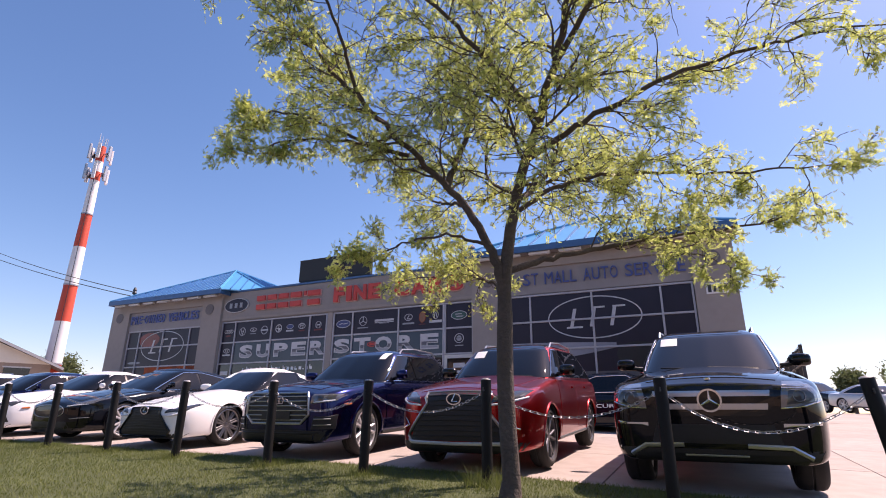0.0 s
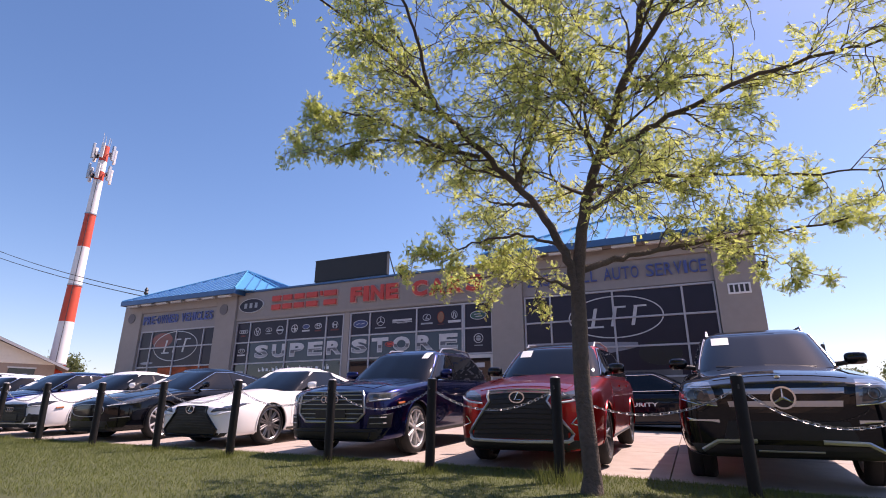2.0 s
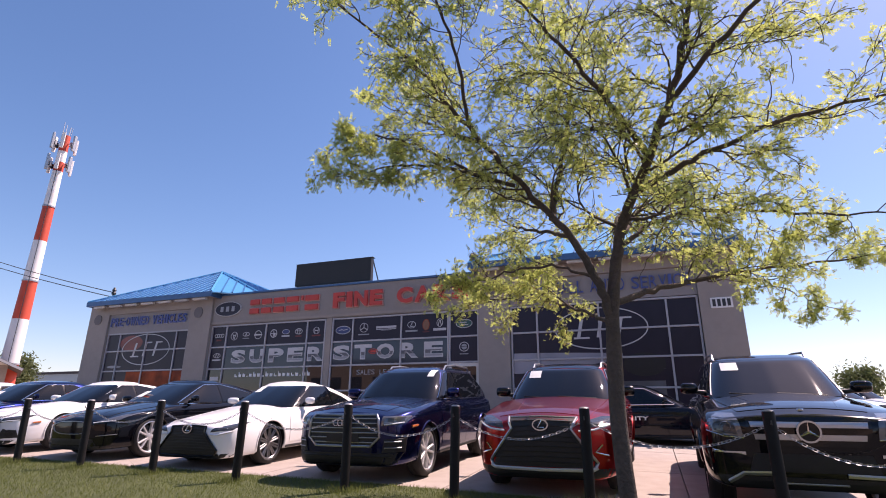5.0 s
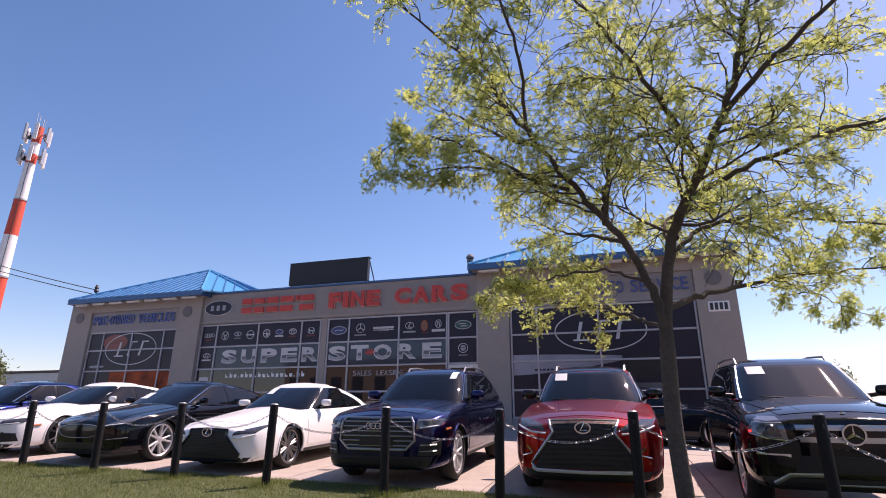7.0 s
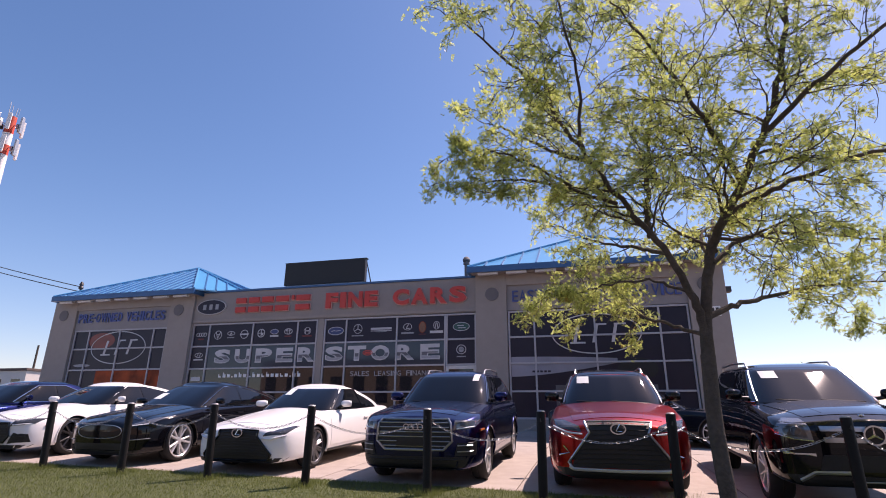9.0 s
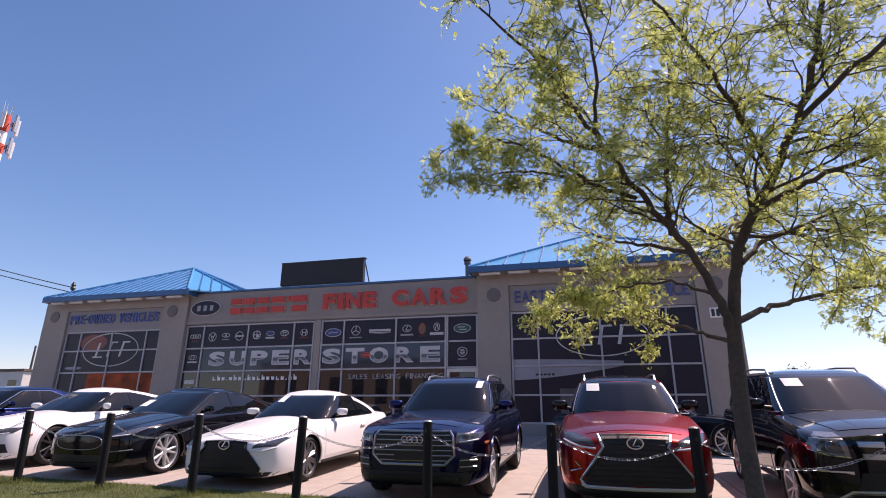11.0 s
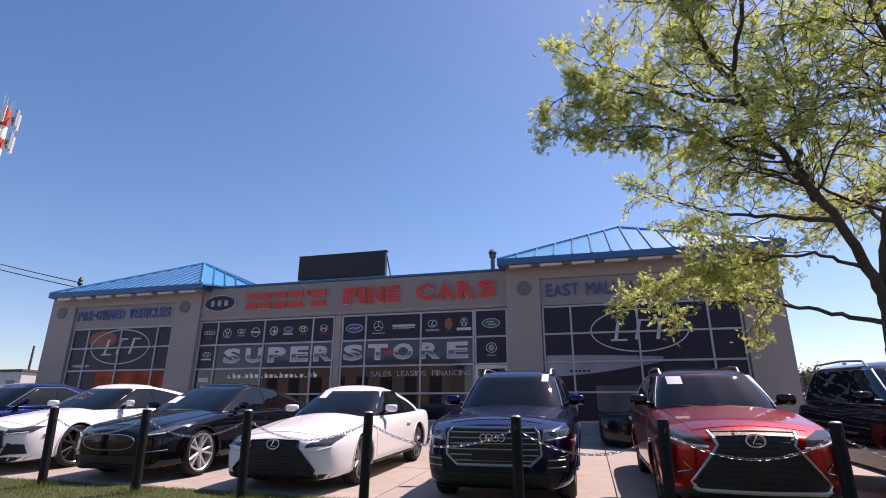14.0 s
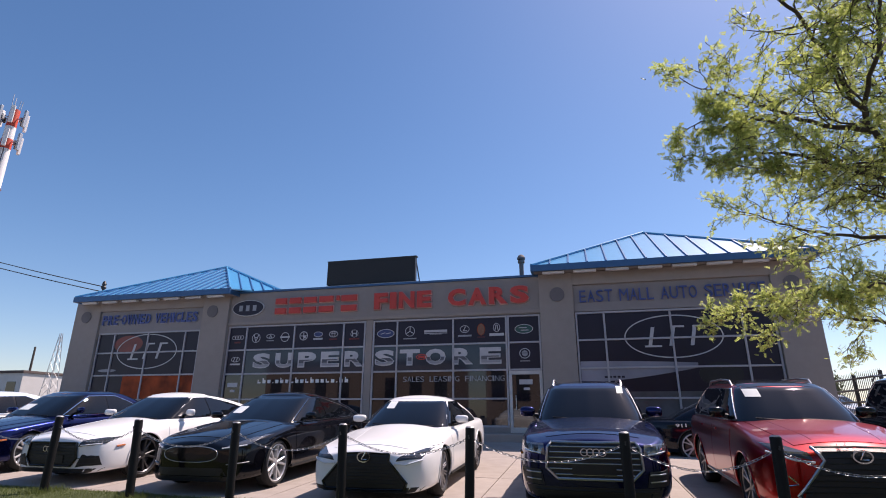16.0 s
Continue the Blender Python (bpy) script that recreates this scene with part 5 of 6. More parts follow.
txt = part("lettering", letter_bm("SECURITY", 2.25, 3.2, 0.63, 0.72, 0, 0.01, 0.02), M_white, sec, "pale word along the car's side")
txt.matrix_basis = pose(-0.955, 5.5, 0, 0, 0, -90)
txt = part("lettering", letter_bm("911", 1.22, 1.46, 0.80, 0.88, 0, 0.01, 0.02), M_white, sec, "small pale number on the rear wing")
txt.matrix_basis = pose(-0.945, 5.5, 0, 0, 0, -90)

# ---- posts and chains ----
rnd = random.Random(5)
POSTS = [(1.41, 5.6, 1.02, 7), (-0.335, 5.62, 1.045, 0.6), (-2.15, 5.68, 1.07, 0), (-3.72, 5.7, 1.09, -1), (-5.22, 5.72, 1.11, 0.5), (-7.05, 5.81, 1.15, -1), (-8.74, 5.9, 1.17, 1.5), (-10.39, 5.93, 1.18, 1), (-12.06, 5.98, 1.21, 3),
         (-13.74, 6.07, 1.25, -1), (-15.4, 6.12, 1.27, 1), (-17.1, 6.18, 1.29, 0), (-18.8, 6.24, 1.31, 1)]
hooks = []
for x, y, top, lean in POSTS:
    z = ground_z(x, y) - 0.05
    h = top - z
    p = empty("bollard", (x, y, z), "black painted steel post with a worn pale top", "post", "posts of the chain fence")
    part("tube", lathe([(0.058, 0), (0.058, h - 0.035), (0.056, h - 0.015)], 24), M_post, p, smooth=True)
    part("top_cap", lathe([(0.056, h - 0.015), (0.046, h - 0.003), (0.03, h + 0.003), (0.0, h + 0.004)], 24), M_postcap, p, "scuffed bare metal top", smooth=True)
    part("hook", tube([(0, -0.058, h - 0.13), (0, -0.09, h - 0.14), (0, -0.09, h - 0.10)], 0.008, 6), M_steel, p)
    p.matrix_basis = pose(x, y, z, 0, -lean, 0)
    hooks.append(Vector((x - math.sin(radians(lean)) * (h - 0.13), y, z + (h - 0.13))))


def chain(a, b, sag):
    n = max(8, round((a - b).length * 1.06 / 0.043))
    bm = bmesh.new()
    pts = []
    for i in range(n + 1):
        f = i / n
        p = a.lerp(b, f)
        p.z -= sag * 4 * f * (1 - f)
        pts.append(p)
    for i in range(n):
        c, d = (pts[i] + pts[i + 1]) / 2, (pts[i + 1] - pts[i]).normalized()
        s = d.cross(Vector((0, 0, 1))).normalized()
        u = s.cross(d)
        t = 0.6 + (math.pi / 2 if i % 2 else 0) + rnd.uniform(-0.15, 0.15)
        s, u = s * math.cos(t) + u * math.sin(t), u * math.cos(t) - s * math.sin(t)
        loop = []
        for k in range(10):
            q = 2 * math.pi * k / 10
            ex = 0.016 * (1 if math.cos(q) > 0 else -1) if abs(math.cos(q)) > 0.01 else 0
            mid = c + d * (math.cos(q) * 0.012 + ex) + s * math.sin(q) * 0.0135
            out = (d * math.cos(q) + s * math.sin(q)).normalized()
            loop.append([bm.verts.new(mid + (out * math.cos(w) + u * math.sin(w)) * 0.0040) for w in (0, 2.09, 4.19)])
        for k in range(10):
            for w in range(3):
                bm.faces.new((loop[k][w], loop[(k + 1) % 10][w], loop[(k + 1) % 10][(w + 1) % 3], loop[k][(w + 1) % 3]))
    return bm


M_chain = mat("chain_metal", (0.36, 0.36, 0.37), 0.45, metal=0.85, vary=0.25, scale=30)
for i, (a, b) in enumerate(zip(hooks, hooks[1:])):
    o = mesh_ob("chain", chain(a, b, 0.21 + 0.05 * rnd.random() + (0.11, 0.04, 0.0)[min(i, 2)]), M_chain)
    tagged(o, "sagging galvanised link chain hung between two posts", "chain", "chains of the fence")

# ---- the honey locust ----
tree = empty("tree", (-1.74, 5.2, ground_z(-1.74, 5.2) - 0.05), "young honey locust in fresh yellow-green leaf on the lawn", "tree")
TB = Vector((-1.74, 5.2, ground_z(-1.74, 5.2) - 0.05))
rt = random.Random(11)
twigs = []          # (point, direction) where leaves grow
bmt = bmesh.new()


def curve_pts(ctrl, n):
    """Points along a smooth curve through the control points."""
    c = [Vector(p) for p in ctrl]
    c = [c[0] * 2 - c[1]] + c + [c[-1] * 2 - c[-2]]
    out = []
    for i in range(1, len(c) - 2):
        for k in range(n):
            t = k / n
            out.append(0.5 * ((2 * c[i]) + (c[i + 1] - c[i - 1]) * t + (2 * c[i - 1] - 5 * c[i] + 4 * c[i + 1] - c[i + 2]) * t * t + (3 * c[i] - c[i - 1] - 3 * c[i + 1] + c[i + 2]) * t ** 3))
    out.append(c[-2])
    return out


def rough_tube(pts, r0, r1, seg):
    n = len(pts)
    rs = [(r0 + (r1 - r0) * (i / (n - 1)) ** 0.9) for i in range(n)]
    tube([p - TB for p in pts], rs, seg, bmt)


def grow(start, way, length, r, level):
    """A wandering side branch with its own side shoots."""
    n = 6 if level == 1 else 5
    pts, p, d = [start.copy()], start.copy(), way.normalized()
    for i in range(n):
        d = (d + Vector((rt.uniform(-1, 1), rt.uniform(-1, 1), rt.uniform(-0.75, 0.75))) * 0.42 + Vector((0, 0, -0.035 if level > 1 else 0.02))).normalized()
        p = p + d * length / n
        pts.append(p.copy())
    rough_tube(pts, r, max(0.0030, r * 0.32), 6 if level == 1 else 4)
    if level < 3:
        count = max(3, int(length / (0.15 if level == 1 else 0.115)))
        for k in range(count):
            f = 0.16 + 0.84 * (k + rt.random()) / count
            i = min(int(f * n), n - 1)
            at = pts[i].lerp(pts[i + 1], f * n - i)
            dd = (pts[i + 1] - pts[i]).normalized()
            side = dd.cross(Vector((rt.uniform(-1, 1), rt.uniform(-1, 1), rt.uniform(-1, 1)))).normalized()
            side.z *= 0.5
            grow(at, dd * 0.75 + side * 0.9, length * rt.uniform(0.50, 0.88) * (1.1 - 0.45 * f), max(0.0042, r * 0.48), level + 1)
    if level >= 2:
        for i in range(1, n + 1):
            node = pts[i - 1].lerp(pts[i], rt.random())
            for _ in range(3 if rt.random() < 0.66 else 0):
                twigs.append((node, (pts[i] - pts[i - 1]).normalized()))


def limb(ctrl, r0, r1, from_f=0.2, reach=1.0, step=0.17):
    pts = curve_pts(ctrl, 7)
    for i in range(9 if r0 > 0.06 else 3, len(pts)):
        k = min(1.0, 0.03 / max(r0 * (1 - i / len(pts)), 0.012))
        pts[i] = pts[i] + Vector((rt.uniform(-1, 1), rt.uniform(-1, 1), rt.uniform(-1, 1))) * 0.021 * k
    rough_tube(pts, r0, r1, 10)
    total = sum((b - a).length for a, b in zip(pts, pts[1:]))
    run, nxt = 0.0, total * from_f
    for a, b in zip(pts, pts[1:]):
        run += (b - a).length
        while run > nxt:
            f = nxt / total
            dd = (b - a).normalized()
            side = dd.cross(Vector((rt.uniform(-1, 1), rt.uniform(-1, 1), rt.uniform(-1, 1)))).normalized()
            side.z = side.z * 0.7
            grow(b, dd * 0.6 + side, reach * rt.uniform(0.6, 1.05) * (1.15 - 0.65 * f), max(0.006, r0 * 0.30 * (1.1 - 0.7 * f)), 1)
            nxt += step * rt.uniform(0.7, 1.3)
    grow(pts[-1], pts[-1] - pts[-2], reach * 0.5, r1, 1)


FORK = (-1.71, 5.15, 2.12)
rough_tube(curve_pts([TB, TB + Vector((0.02, 0.0, 0.10)), (-1.76, 5.2, 0.9), (-1.74, 5.18, 1.70)], 5), 0.092, 0.080, 18)
tube([p - TB for p in (TB, TB + Vector((0, 0, 0.06)), TB + Vector((0.01, 0, 0.2)))], [0.135, 0.112, 0.088], 18, bmt)
limb([(-1.742, 5.182, 1.60), FORK, (-1.54, 5.10, 2.95), (-1.18, 4.80, 3.65), (-0.80, 4.50, 4.5), (-0.55, 4.4, 5.5), (-0.5, 4.3, 6.5)], 0.0805, 0.016, 0.22, 1.2)
limb([(-1.73, 5.17, 1.70), (-1.80, 5.08, 2.25), (-2.08, 4.90, 2.85), (-2.50, 4.60, 3.35), (-2.98, 4.1, 3.95), (-3.5, 3.6, 4.6), (-4.1, 3.15, 5.1)], 0.058, 0.009, 0.28, 0.95)
limb([(-2.25, 4.82, 3.05), (-2.22, 5.05, 3.5), (-2.12, 5.25, 4.1), (-2.0, 5.35, 5.0), (-1.9, 5.5, 6.0)], 0.042, 0.010, 0.15, 1.1)
limb([(-2.6, 4.58, 3.4), (-3.3, 4.35, 3.62), (-3.8, 4.1, 3.62), (-4.35, 3.9, 3.5)], 0.024, 0.005, 0.15, 0.62)
limb([(-1.85, 5.05, 2.4), (-2.3, 4.95, 2.55), (-2.9, 4.9, 2.48), (-3.5, 4.9, 2.36)], 0.020, 0.005, 0.25, 0.55)
limb([(-1.73, 5.19, 1.92), (-2.05, 5.75, 2.16), (-2.55, 6.4, 2.45), (-3.1, 6.75, 2.6), (-3.7, 6.5, 2.55)], 0.026, 0.006, 0.30, 0.70, 0.155)
limb([FORK, (-1.2, 5.55, 2.35), (-0.5, 6.1, 2.58), (0.3, 6.5, 2.72), (1.2, 6.5, 2.78)], 0.040, 0.008, 0.30, 0.72, 0.185)
limb([(-0.4, 6.15, 2.6), (0.0, 6.5, 2.55), (0.4, 6.8, 2.42), (0.75, 6.9, 2.25)], 0.012, 0.004, 0.3, 0.34, 0.2)
limb([(-1.38, 5.0, 3.3), (-0.75, 5.0, 3.6), (0.1, 5.0, 3.88), (0.9, 5.0, 4.0), (1.7, 5.0, 3.95)], 0.038, 0.008, 0.2, 0.95)
limb([(-1.56, 5.1, 2.75), (-1.1, 5.4, 3.12), (-0.4, 5.6, 3.2), (0.5, 5.7, 3.08), (1.25, 5.6, 2.95)], 0.030, 0.007, 0.22, 0.85)
limb([(-1.52, 5.1, 2.9), (-1.4, 5.7, 3.3), (-1.2, 6.3, 3.7), (-1.0, 6.9, 4.1)], 0.034, 0.008, 0.2, 1.0)
limb([(-1.2, 4.82, 3.65), (-1.6, 4.3, 4.2), (-2.1, 3.8, 4.8), (-2.6, 3.4, 5.4)], 0.036, 0.008, 0.15, 1.05)
limb([(-0.95, 4.62, 4.1), (-0.3, 4.2, 4.6), (0.4, 3.9, 5.0), (1.0, 3.7, 5.3)], 0.034, 0.008, 0.15, 1.05)
limb([(-2.85, 4.25, 3.8), (-3.4, 4.5, 4.2), (-3.9, 4.55, 4.55), (-4.2, 4.6, 4.75)], 0.026, 0.006, 0.15, 0.75)
limb([(-2.08, 4.9, 2.85), (-2.4, 5.4, 3.1), (-2.9, 5.9, 3.4), (-3.4, 6.2, 3.8)], 0.030, 0.007, 0.2, 0.95)
limb([(-2.98, 4.1, 3.95), (-2.95, 3.6, 4.5), (-3.1, 3.2, 5.2), (-3.3, 2.9, 5.8)], 0.022, 0.006, 0.15, 0.9)
limb([(-3.1, 4.4, 3.6), (-3.6, 4.1, 3.85), (-4.1, 3.9, 3.95), (-4.45, 3.8, 3.85)], 0.018, 0.005, 0.2, 0.45)
part("trunk", bmt, M_bark, tree, "dark ridged bark", smooth=True)


def leaf_cloud(points, per, size, spread, seed):
    """Feathery compound leaves: small pointed leaflets in pairs along a thin midrib."""
    g = np.random.default_rng(seed)
    P = np.array([tuple(p) for p, _ in points for _ in range(per)])
    D = np.array([tuple(d) for _, d in points for _ in range(per)])
    n = len(P)
    A = D * 0.5 + g.normal(0, 0.75, (n, 3)) + np.array([0, 0, -0.10])
    A /= np.linalg.norm(A, axis=1)[:, None]
    N = np.cross(A, g.normal(0, 1, (n, 3)))
    N /= np.linalg.norm(N, axis=1)[:, None]
    S = np.cross(A, N)
    ln = size * g.uniform(0.55, 1.2, (n, 1))
    P = P + g.normal(0, spread, (n, 3))
    verts, k = [], 6
    for j in range(k):
        f = (j + 0.7) / k
        for sd in (1, -1):
            base = P + A * ln * f
            out = S * sd * 0.85 + A * 0.5
            w = ln * 0.27 * (1.15 - 0.5 * f)
            droop = N * g.normal(0, 0.25, (n, 1)) * w
            cross = (A * 0.85 - S * sd * 0.5) * w * 0.40
            tip = base + out * w + droop
            mid = base + out * w * 0.55
            verts.append(np.stack([base, mid - cross, tip, mid + cross], 1))
    V = np.concatenate(verts).reshape(-1, 3)
    return V


tree_pts = [(p - TB, d) for p, d in twigs]
V = leaf_cloud(tree_pts, 1, 0.073, 0.040, 4)
me = bpy.data.meshes.new("crown")
nq = len(V) // 4
me.vertices.add(len(V))
me.vertices.foreach_set("co", V.astype(np.float32).ravel())
me.loops.add(len(V))
me.loops.foreach_set("vertex_index", np.arange(len(V), dtype=np.int32))
me.polygons.add(nq)
me.polygons.foreach_set("loop_start", np.arange(0, len(V), 4, dtype=np.int32))
me.polygons.foreach_set("loop_total", np.full(nq, 4, dtype=np.int32))
me.materials.append(M_leaf)
me.update()
crown = new("crown", me)
crown.parent = tree

# ---- grass ----
g = np.random.default_rng(8)
xs = g.uniform(-20, 3.2, 140000)
ys = 6.36 - 3.6 * g.random(140000) ** 1.2
hgt = g.uniform(0.02, 0.048, 140000)
for x, y, *_ in POSTS:
    pick = g.integers(0, 140000, 170)
    xs[pick], ys[pick] = x + g.normal(0, 0.08, 170), y + g.normal(-0.03, 0.07, 170)
    near = (np.abs(xs - x) < 0.22) & (np.abs(ys - y) < 0.3)
    hgt[near] *= g.uniform(1.2, 6.0 if x == -2.15 else 2.8, near.sum())
zs = np.array([ground_z(a, b) for a, b in zip(xs, ys)]) + 0.008
ang, lean = g.uniform(0, 6.28, 140000), g.normal(0, 0.45, (140000, 2))
dx, dy = np.cos(ang) * 0.0035, np.sin(ang) * 0.0035
A = np.stack([xs - dx, ys - dy, zs], 1)
B = np.stack([xs + dx, ys + dy, zs], 1)
C = np.stack([xs + lean[:, 0] * hgt, ys + lean[:, 1] * hgt, zs + hgt], 1)
V = np.stack([A, B, C], 1).reshape(-1, 3)
me = bpy.data.meshes.new("grass")
me.vertices.add(len(V))
me.vertices.foreach_set("co", V.astype(np.float32).ravel())
me.loops.add(len(V))
me.loops.foreach_set("vertex_index", np.arange(len(V), dtype=np.int32))
me.polygons.add(len(V) // 3)
me.polygons.foreach_set("loop_start", np.arange(0, len(V), 3, dtype=np.int32))
me.polygons.foreach_set("loop_total", np.full(len(V) // 3, 3, dtype=np.int32))
me.materials.append(M_grass)
me.update()
tagged(new("grass", me), "short sunlit green grass blades with taller tufts at the posts", "grass", kind="stuff")

# ---- telecom tower ----
tw = empty("telecom_tower", (-49.55, 27.3, 0.3), "tall red and white banded telecom monopole with antennas", "tower")
bands = [(0.0, 4.4, M_twred), (4.4, 8.0, M_twwhite), (8.0, 11.25, M_twred), (11.25, 14.8, M_twwhite), (14.8, 18.0, M_twred), (18.0, 21.4, M_twwhite), (21.4, 22.3, M_twred), (22.3, 23.4, M_twwhite), (23.4, 25.0, M_twred)]
rad = lambda z: 0.70 - 0.0145 * z
for a, b, m in bands:
    part("band", lathe([(rad(a), a), (rad(b), b)], 24), m, tw, smooth=True)
for z in (4.4, 11.25, 18.0):
    part("flange", lathe([(rad(z) + 0.05, z - 0.06), (rad(z) + 0.05, z + 0.06)], 24), M_galv, tw)
for z in (22.1, 24.2):
    for k in range(6):
        a = k * math.pi / 3 + 0.3
        cx, cy = 0.95 * math.cos(a), 0.95 * math.sin(a)
        part("bracket", tube([(0.3 * math.cos(a), 0.3 * math.sin(a), z), (cx, cy, z)], 0.04, 6), M_galv, tw)
        bm = box(-0.09, 0.09, -0.14, 0.14, z - 0.75, z + 0.75, 0.03)
        bmesh.ops.transform(bm, matrix=Matrix.Translation((cx, cy, 0)) @ Matrix.Rotation(a, 4, "Z"), verts=bm.verts)
        part("antenna", bm, M_twwhite if k % 2 else M_galv, tw)
        part("radio_unit", box(cx * 0.72 - 0.1, cx * 0.72 + 0.1, cy * 0.72 - 0.1, cy * 0.72 + 0.1, z - 0.35, z + 0.1, 0.02), M_steel if k % 2 else M_galv, tw)
part("rung_rail", tube([(0.62, -0.5, 3.0), (0.42, -0.35, 21.4)], 0.025, 5), M_steel, tw)
for k in range(5):
    part("rod", tube([(0.3 * math.cos(k), 0.3 * math.sin(k), 25.0), (0.35 * math.cos(k), 0.35 * math.sin(k), 25.8 + 0.15 * k)], 0.025, 5), M_galv, tw)

# ---- service mast and wires ----
mast = empty("service_mast", (-25.75, 17.3, 5.7), "dark service mast with insulators at the eave", "mast")
part("pipe", lathe([(0.05, 0), (0.05, 1.15)], 12), M_steel, mast, smooth=True)
part("insulator", lathe([(0.09, 0.85), (0.11, 0.92), (0.07, 1.0), (0.10, 1.06), (0.04, 1.2)], 12), M_steel, mast, smooth=True)
for k, (dz, end) in enumerate(((0.95, (-64.0, 22.6, 17.8)), (0.72, (-64.0, 21.4, 17.3)))):
    a, b = Vector((-25.75, 17.3, 5.7 + dz)), Vector(end)
    pts = []
    for i in range(25):
        f = i / 24
        p = a.lerp(b, f)
        p.z -= 1.9 * 4 * f * (1 - f) * 0.30
        pts.append(p)
    tagged(mesh_ob("service_wire", tube(pts, 0.022, 5), M_wire), "black overhead service wire sagging to the mast", "wire", "service wires")
street_pole = empty("utility_pole", (-64.0, 22.0, 0.2), "weathered wooden utility pole by the street", "pole")
part("shaft", lathe([(0.18, 0), (0.12, 18.4)], 12), M_wood, street_pole, smooth=True)
part("crossarm", box(-0.08, 0.08, -1.2, 1.2, 17.2, 17.4, 0.02), M_wood, street_pole)

# ---- neighbouring house ----
house = empty("house", (0, 0, 0), "cream-sided house with a low brown gable roof", "house")
HW, HD, HZ, PK = 6.6, 11.0, 3.55, 6.5          # half width, depth, eaves, ridge
part("wall", box(-HW, HW, 0, HD, -0.3, HZ), M_brick, house)
bm = bmesh.new()
tri = [(-HW, HZ), (HW, HZ), (0, PK - 0.1)]
fa = [bm.verts.new((x, -0.02, z)) for x, z in tri]
fb = [bm.verts.new((x, 0.15, z)) for x, z in tri]
bm.faces.new(fa)
bm.faces.new(fb[::-1])
for i in range(3):
    bm.faces.new((fa[i], fb[i], fb[(i + 1) % 3], fa[(i + 1) % 3]))
part("gable", bm, M_siding, house)
for k in range(11):
    z = HZ + 0.04 + k * 0.25
    w = HW * (1 - (z + 0.24 - HZ) / (PK - 0.1 - HZ))
    if w > 0.3:
        bmb = box(-w, w, -0.06, -0.022, z, z + 0.235)
        for v in bmb.verts:
            if v.co.y < -0.04 and v.co.z > z + 0.1:
                v.co.y = -0.03
        part("board", bmb, M_siding, house)
for sgn in (1, -1):
    ex = sgn * (HW + 0.9)
    ez = HZ - 0.9 * (PK - HZ) / HW
    bm = bmesh.new()
    p = [(ex, ez), (0, PK), (0, PK + 0.2), (ex, ez + 0.2)]
    a = [bm.verts.new((x, -0.6, z)) for x, z in p]
    b = [bm.verts.new((x, HD + 0.5, z)) for x, z in p]
    bm.faces.new(a)
    bm.faces.new(b[::-1])
    for i in range(4):
        bm.faces.new((a[i], b[i], b[(i + 1) % 4], a[(i + 1) % 4]))
    part("roof", bm, M_shingle, house)
    part("barge_board", tube([(ex, -0.64, ez + 0.08), (0, -0.64, PK + 0.08)], 0.12, 4), M_trim, house)
for xw in (4.6, 1.6, -1.8):
    w = part("window", box(xw - 0.8, xw + 0.8, -0.04, 0.02, 1.9, 3.2), M_shopglass, house)
    part("frame", box(xw - 0.88, xw + 0.88, -0.07, -0.042, 3.2, 3.3), M_trim, w)
    part("sill", box(xw - 0.88, xw + 0.88, -0.10, -0.042, 1.82, 1.9), M_trim, w)
house.matrix_basis = pose(-49.0, 19.3, 0.75, 0, 0, 60)


# ---- far buildings and masts ----
def low_block(at, sx, sy, h, wall_mat, label, band=None):
    b = empty("low_building", at, label, "building", "far low buildings")
    part("wall", box(-sx / 2, sx / 2, 0, sy, 0, h, 0.03), wall_mat, b)
    part("roof", box(-sx / 2 - 0.2, sx / 2 + 0.2, -0.2, sy + 0.2, h + 0.004, h + 0.35, 0.03), M_shingle, b)
    n = int(sx / 3)
    for i in range(n):
        x = -sx / 2 + (i + 0.5) * sx / n
        part("window", box(x - 0.8, x + 0.8, -0.04, 0.02, h * 0.45, h * 0.8), M_shopglass, b)
    return b


low_block((-88.5, 58, 1.0), 14, 10, 5.9, M_trim, "low white industrial building with a dark roof")
low_block((-47.5, 44.0, 1.0), 7, 7, 4.2, M_siding, "small pale shed beyond the car park")
for x, w, h in ((-34, 26, 9.5), (-2, 30, 10.5), (30, 22, 8.5)):
    b = low_block((x, -30, -1.6), w, 9, h, M_brick, "plain brown brick building across the street")
    b.matrix_basis = pose(x, -30, -1.6, 0, 0, 180)
lattice = empty("lattice_mast", (-78.7, 60, 1.0), "slim grey steel lattice mast", "mast")
for sx_ in (-1, 1):
    for sy_ in (-1, 1):
        part("leg", tube([(sx_ * 0.9, sy_ * 0.9, 0), (sx_ * 0.12, sy_ * 0.12, 11.6)], 0.045, 5), M_galv, lattice)
for k in range(9):
    z0_, z1_ = k * 1.25, (k + 1) * 1.25
    wa, wb = 0.9 - 0.78 * z0_ / 11.6, 0.9 - 0.78 * z1_ / 11.6
    for s_ in (-1, 1):
        part("brace", tube([(-wa, s_ * wa, z0_), (wb, s_ * wb, z1_)], 0.022, 4), M_galv, lattice)
        part("brace", tube([(wa, s_ * wa, z0_), (-wb, s_ * wb, z1_)], 0.022, 4), M_galv, lattice)
far_pole = empty("utility_pole", (-83.0, 60, 1.0), "weathered wooden utility pole far off", "pole")
part("shaft", lathe([(0.2, 0), (0.14, 9.8)], 10), M_wood, far_pole, smooth=True)


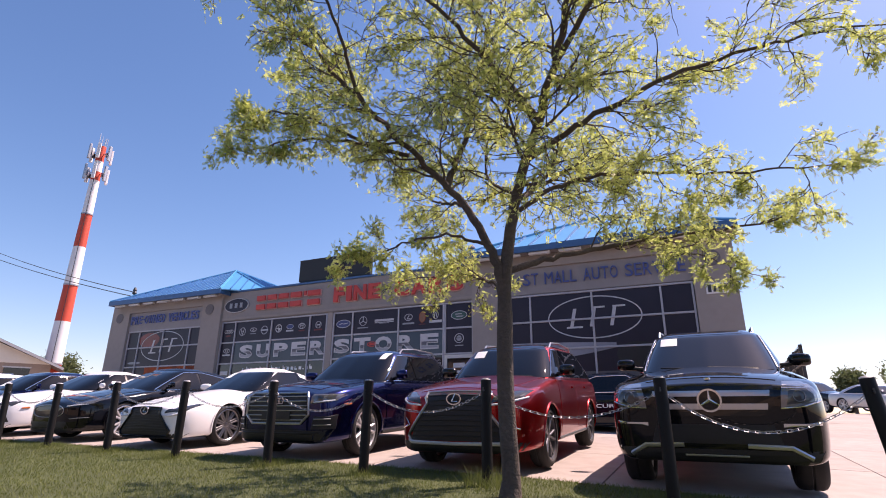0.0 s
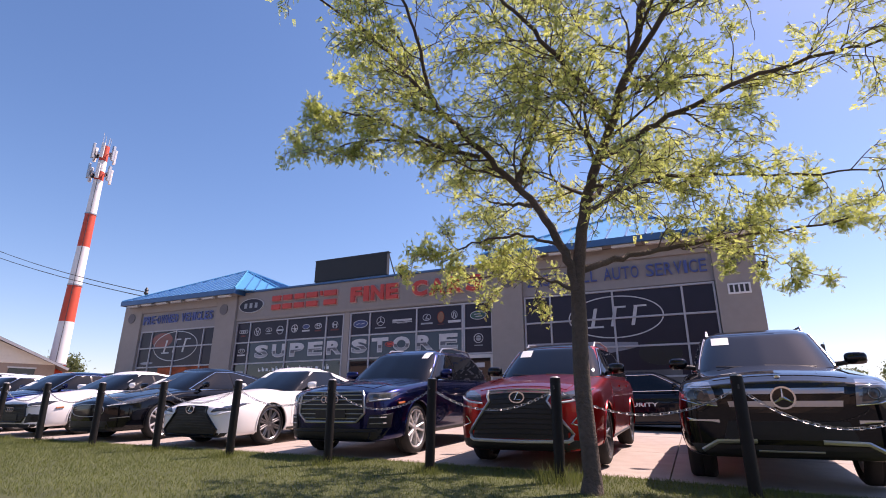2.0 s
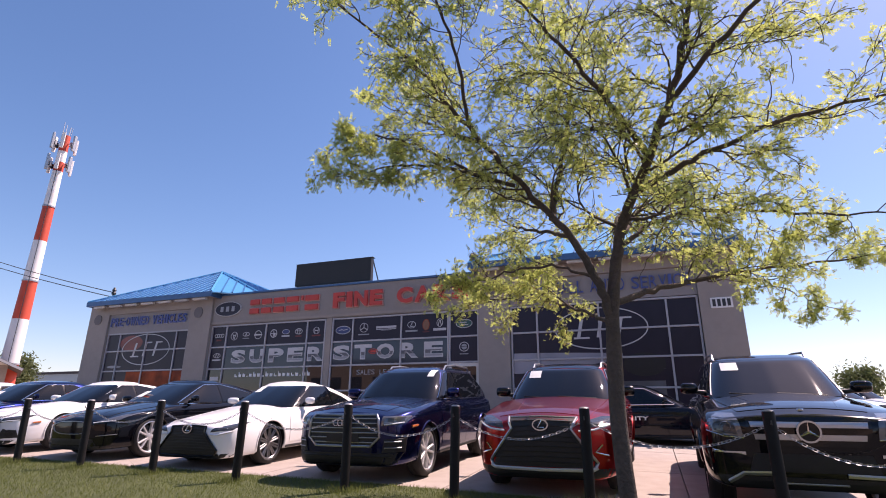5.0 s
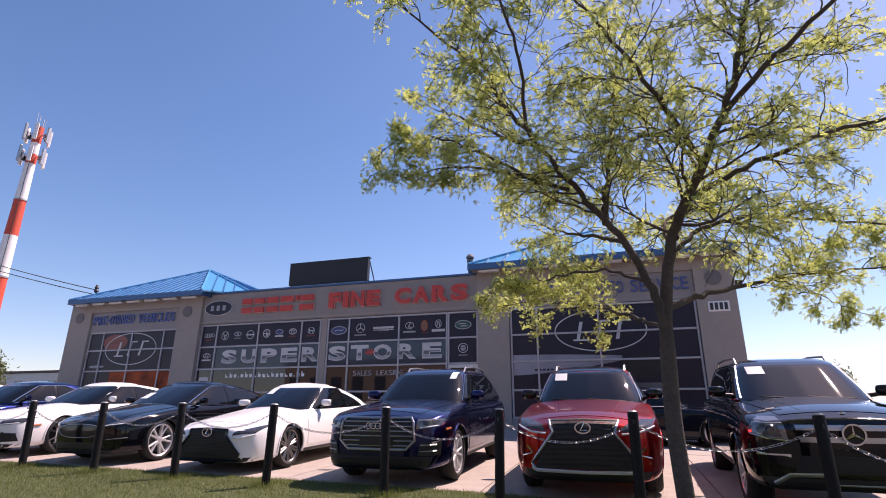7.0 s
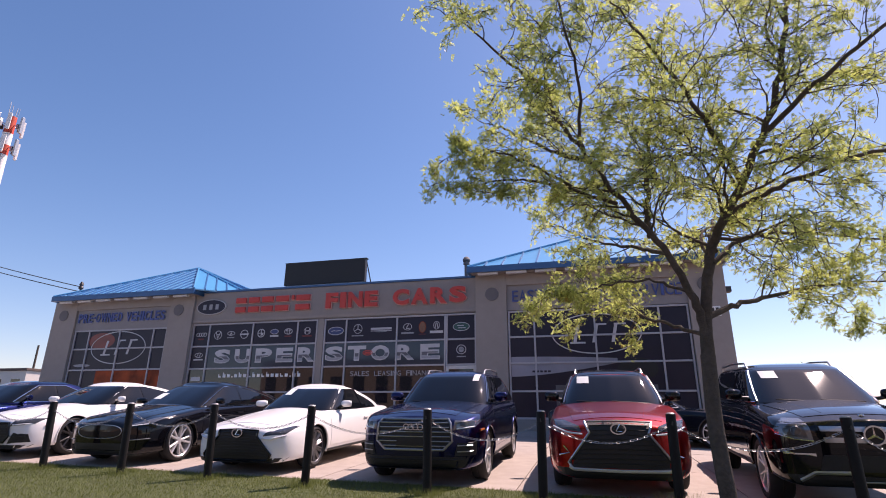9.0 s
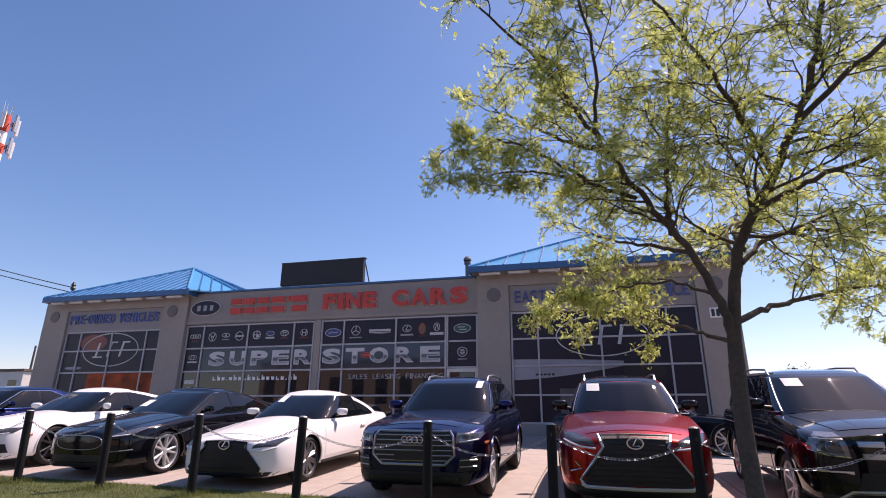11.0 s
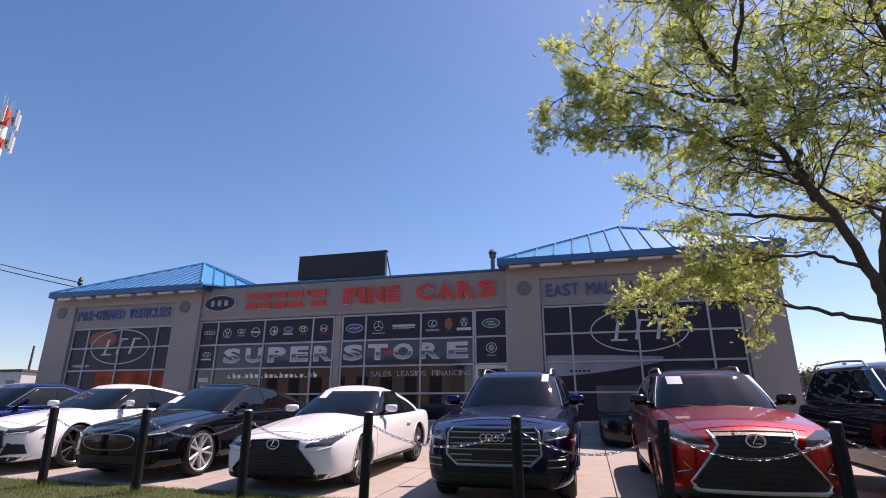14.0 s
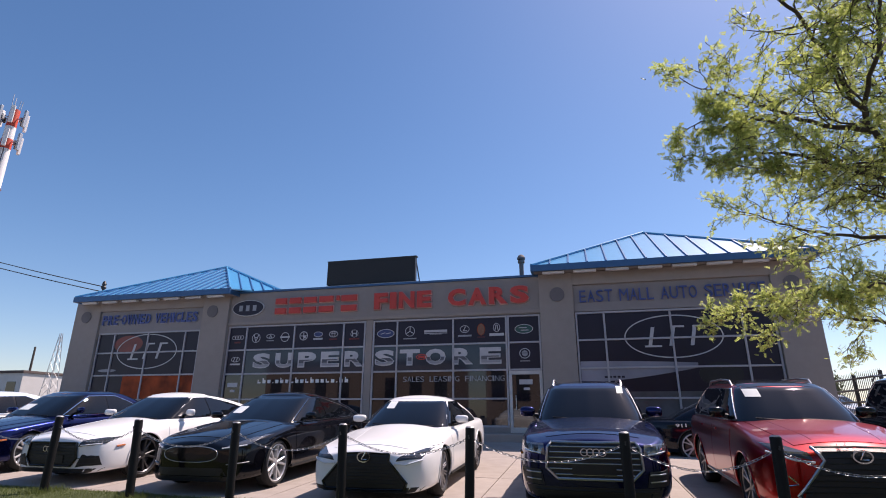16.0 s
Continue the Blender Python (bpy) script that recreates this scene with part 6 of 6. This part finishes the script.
def bushy_tree(at, height, radius, seed, label):
    """A small far tree: tapered trunk, limbs and many leaf clumps."""
    r = random.Random(seed)
    t = empty("tree", at, label, "tree", "far trees")
    bm = tube([(0, 0, 0), (0.05, 0, height * 0.35), (0.1, 0.05, height * 0.6)], [0.16, 0.12, 0.06], 8)
    tips = []
    for k in range(9):
        a, e = r.uniform(0, 6.28), r.uniform(0.2, 1.0)
        tip = Vector((math.cos(a) * radius * 0.8 * math.cos(e), math.sin(a) * radius * 0.8 * math.cos(e), height * (0.5 + 0.42 * math.sin(e))))
        tube([(0.05, 0, height * r.uniform(0.25, 0.5)), tip * 0.6 + Vector((0, 0, 0.2 * height * 0.4)), tip], [0.06, 0.035, 0.012], 5, bm)
        tips.append(tip)
    part("trunk", bm, M_bark, t)
    g2 = np.random.default_rng(seed)
    n = 5200
    base = np.array([tuple(tips[i]) for i in g2.integers(0, len(tips), n)])
    c = base + g2.normal(0, 1, (n, 3)) * np.array([radius * 0.30, radius * 0.30, height * 0.12])
    a, b = g2.normal(0, 0.07, (n, 3)), g2.normal(0, 0.07, (n, 3))
    V = np.stack([c - a, c + b, c + a, c - b], 1).reshape(-1, 3)
    o = py_ob("crown", V.tolist(), [(4 * i, 4 * i + 1, 4 * i + 2, 4 * i + 3) for i in range(n)], M_treefar, t)
    return t


bushy_tree((-55.2, 31.0, 0.8), 4.9, 1.5, 1, "leafy green tree beyond the parked cars")
bushy_tree((-57.2, 31.5, 0.8), 4.6, 1.6, 2, "leafy green tree beyond the parked cars")
bushy_tree((12.3, 60, 1.2), 3.6, 1.1, 3, "small far tree with thin foliage")
bushy_tree((16.2, 60, 1.2), 4.4, 1.8, 4, "small far tree with thin foliage")

# ---- cars farther off ----
far_group = "cars parked farther back"
build_car("suv", (8.0, 40.0), 35, "dark suv parked far back in the lot", M_black2, SUV_L, far_group, F_plain)
build_car("suv", (12.8, 41.0), 35, "silver suv parked far back in the lot", M_silverp, SUV_B, far_group, F_blue)
build_car("sedan", (10.2, 35.5), 35, "silver sedan parked far back in the lot", M_silverp, SEDAN, far_group, F_plain)
build_car("sedan", (6.2, 44.0), 35, "dark sedan parked far back in the lot", M_black, SEDAN, far_group, F_plain)
build_car("suv", (-33.0, 14.5), 20, "dark suv parked near the building's end", M_bluep, SUV_R, far_group, F_plain)
build_car("suv", (-24.8, 13.0), 90, "white suv parked crosswise behind the front row", M_whitep, SUV_L, far_group, F_plain)
build_car("suv", (-38.5, 13.5), 10, "white suv parked behind the front row", M_whitep, SUV_B, far_group, F_plain)

# ---- fence by the building's end ----
fence = empty("picket_fence", (0, 0, 0), "tall dark metal picket fence running back beside the building", "fence")
FA, FB = Vector((2.55, 17.0, 0)), Vector((2.8, 22.5, 0))
for k in range(4):
    p = FA.lerp(FB, k / 3)
    z = ground_z(p.x, p.y)
    part("post", box(p.x - 0.04, p.x + 0.04, p.y - 0.04, p.y + 0.04, z - 0.05, 2.6, 0.008), M_steel, fence)
for h in (0.9, 1.75, 2.1, 2.45):
    part("rail", tube([FA + Vector((0.0, 0, h)), FB + Vector((0, 0, h + 0.05))], 0.032, 6), M_steel, fence)
for k in range(42):
    p = FA.lerp(FB, (k + 0.5) / 42)
    z = ground_z(p.x, p.y)
    part("picket", tube([(p.x + 0.04, p.y, z + 0.08), (p.x + 0.04, p.y, 2.54), (p.x + 0.04, p.y, 2.66)], [0.010, 0.010, 0.002], 5), M_steel, fence)

# ---- concrete slabs of the car park ----
SX, SY = 3.05, 2.9
rs = random.Random(21)
for j in range(5):
    for i in range(11):
        x0, y0 = -25.5 + i * SX, EDGE + 0.01 + j * SY
        x1, y1 = x0 + SX - 0.018, y0 + SY - 0.018
        bm = bmesh.new()
        vs = []
        for (x, y) in ((x0, y0), (x1, y0), (x1, y1), (x0, y1)):
            vs.append((x, y, ground_z(x, y) - 0.002 + rs.uniform(-0.002, 0.002)))
        c = Vector((x0, y0, ground_z(x0, y0)))
        a = [bm.verts.new(Vector(v) - c) for v in vs]
        b = [bm.verts.new(Vector(v) - c - Vector((0, 0, 0.05))) for v in vs]
        bm.faces.new(a)
        for k in range(4):
            bm.faces.new((a[k], b[k], b[(k + 1) % 4], a[(k + 1) % 4]))
        s = part("slab", bm, M_concrete, lot)
        s.matrix_basis = Matrix.Translation(c)
apron = sheet("apron", [8.1, 12, 30, 60], [EDGE, 10, 14, 17, 20, 26, 38, 60], -0.008, M_asphalt)
tagged(apron, "pale worn paving of the wider car park", "pavement", kind="structure")
apron2 = sheet("apron", [-8, -4, 0, 5, 8.09], [20.9, 26, 38, 60], -0.008, M_asphalt)
tagged(apron2, "pale worn paving behind the building's end", "pavement", kind="structure")
apron3 = sheet("apron", [-70, -40, -25.55], [EDGE, 10, 14, 17, 20, 26, 38, 60], -0.008, M_asphalt)
tagged(apron3, "pale worn paving of the wider car park", "pavement", kind="structure")
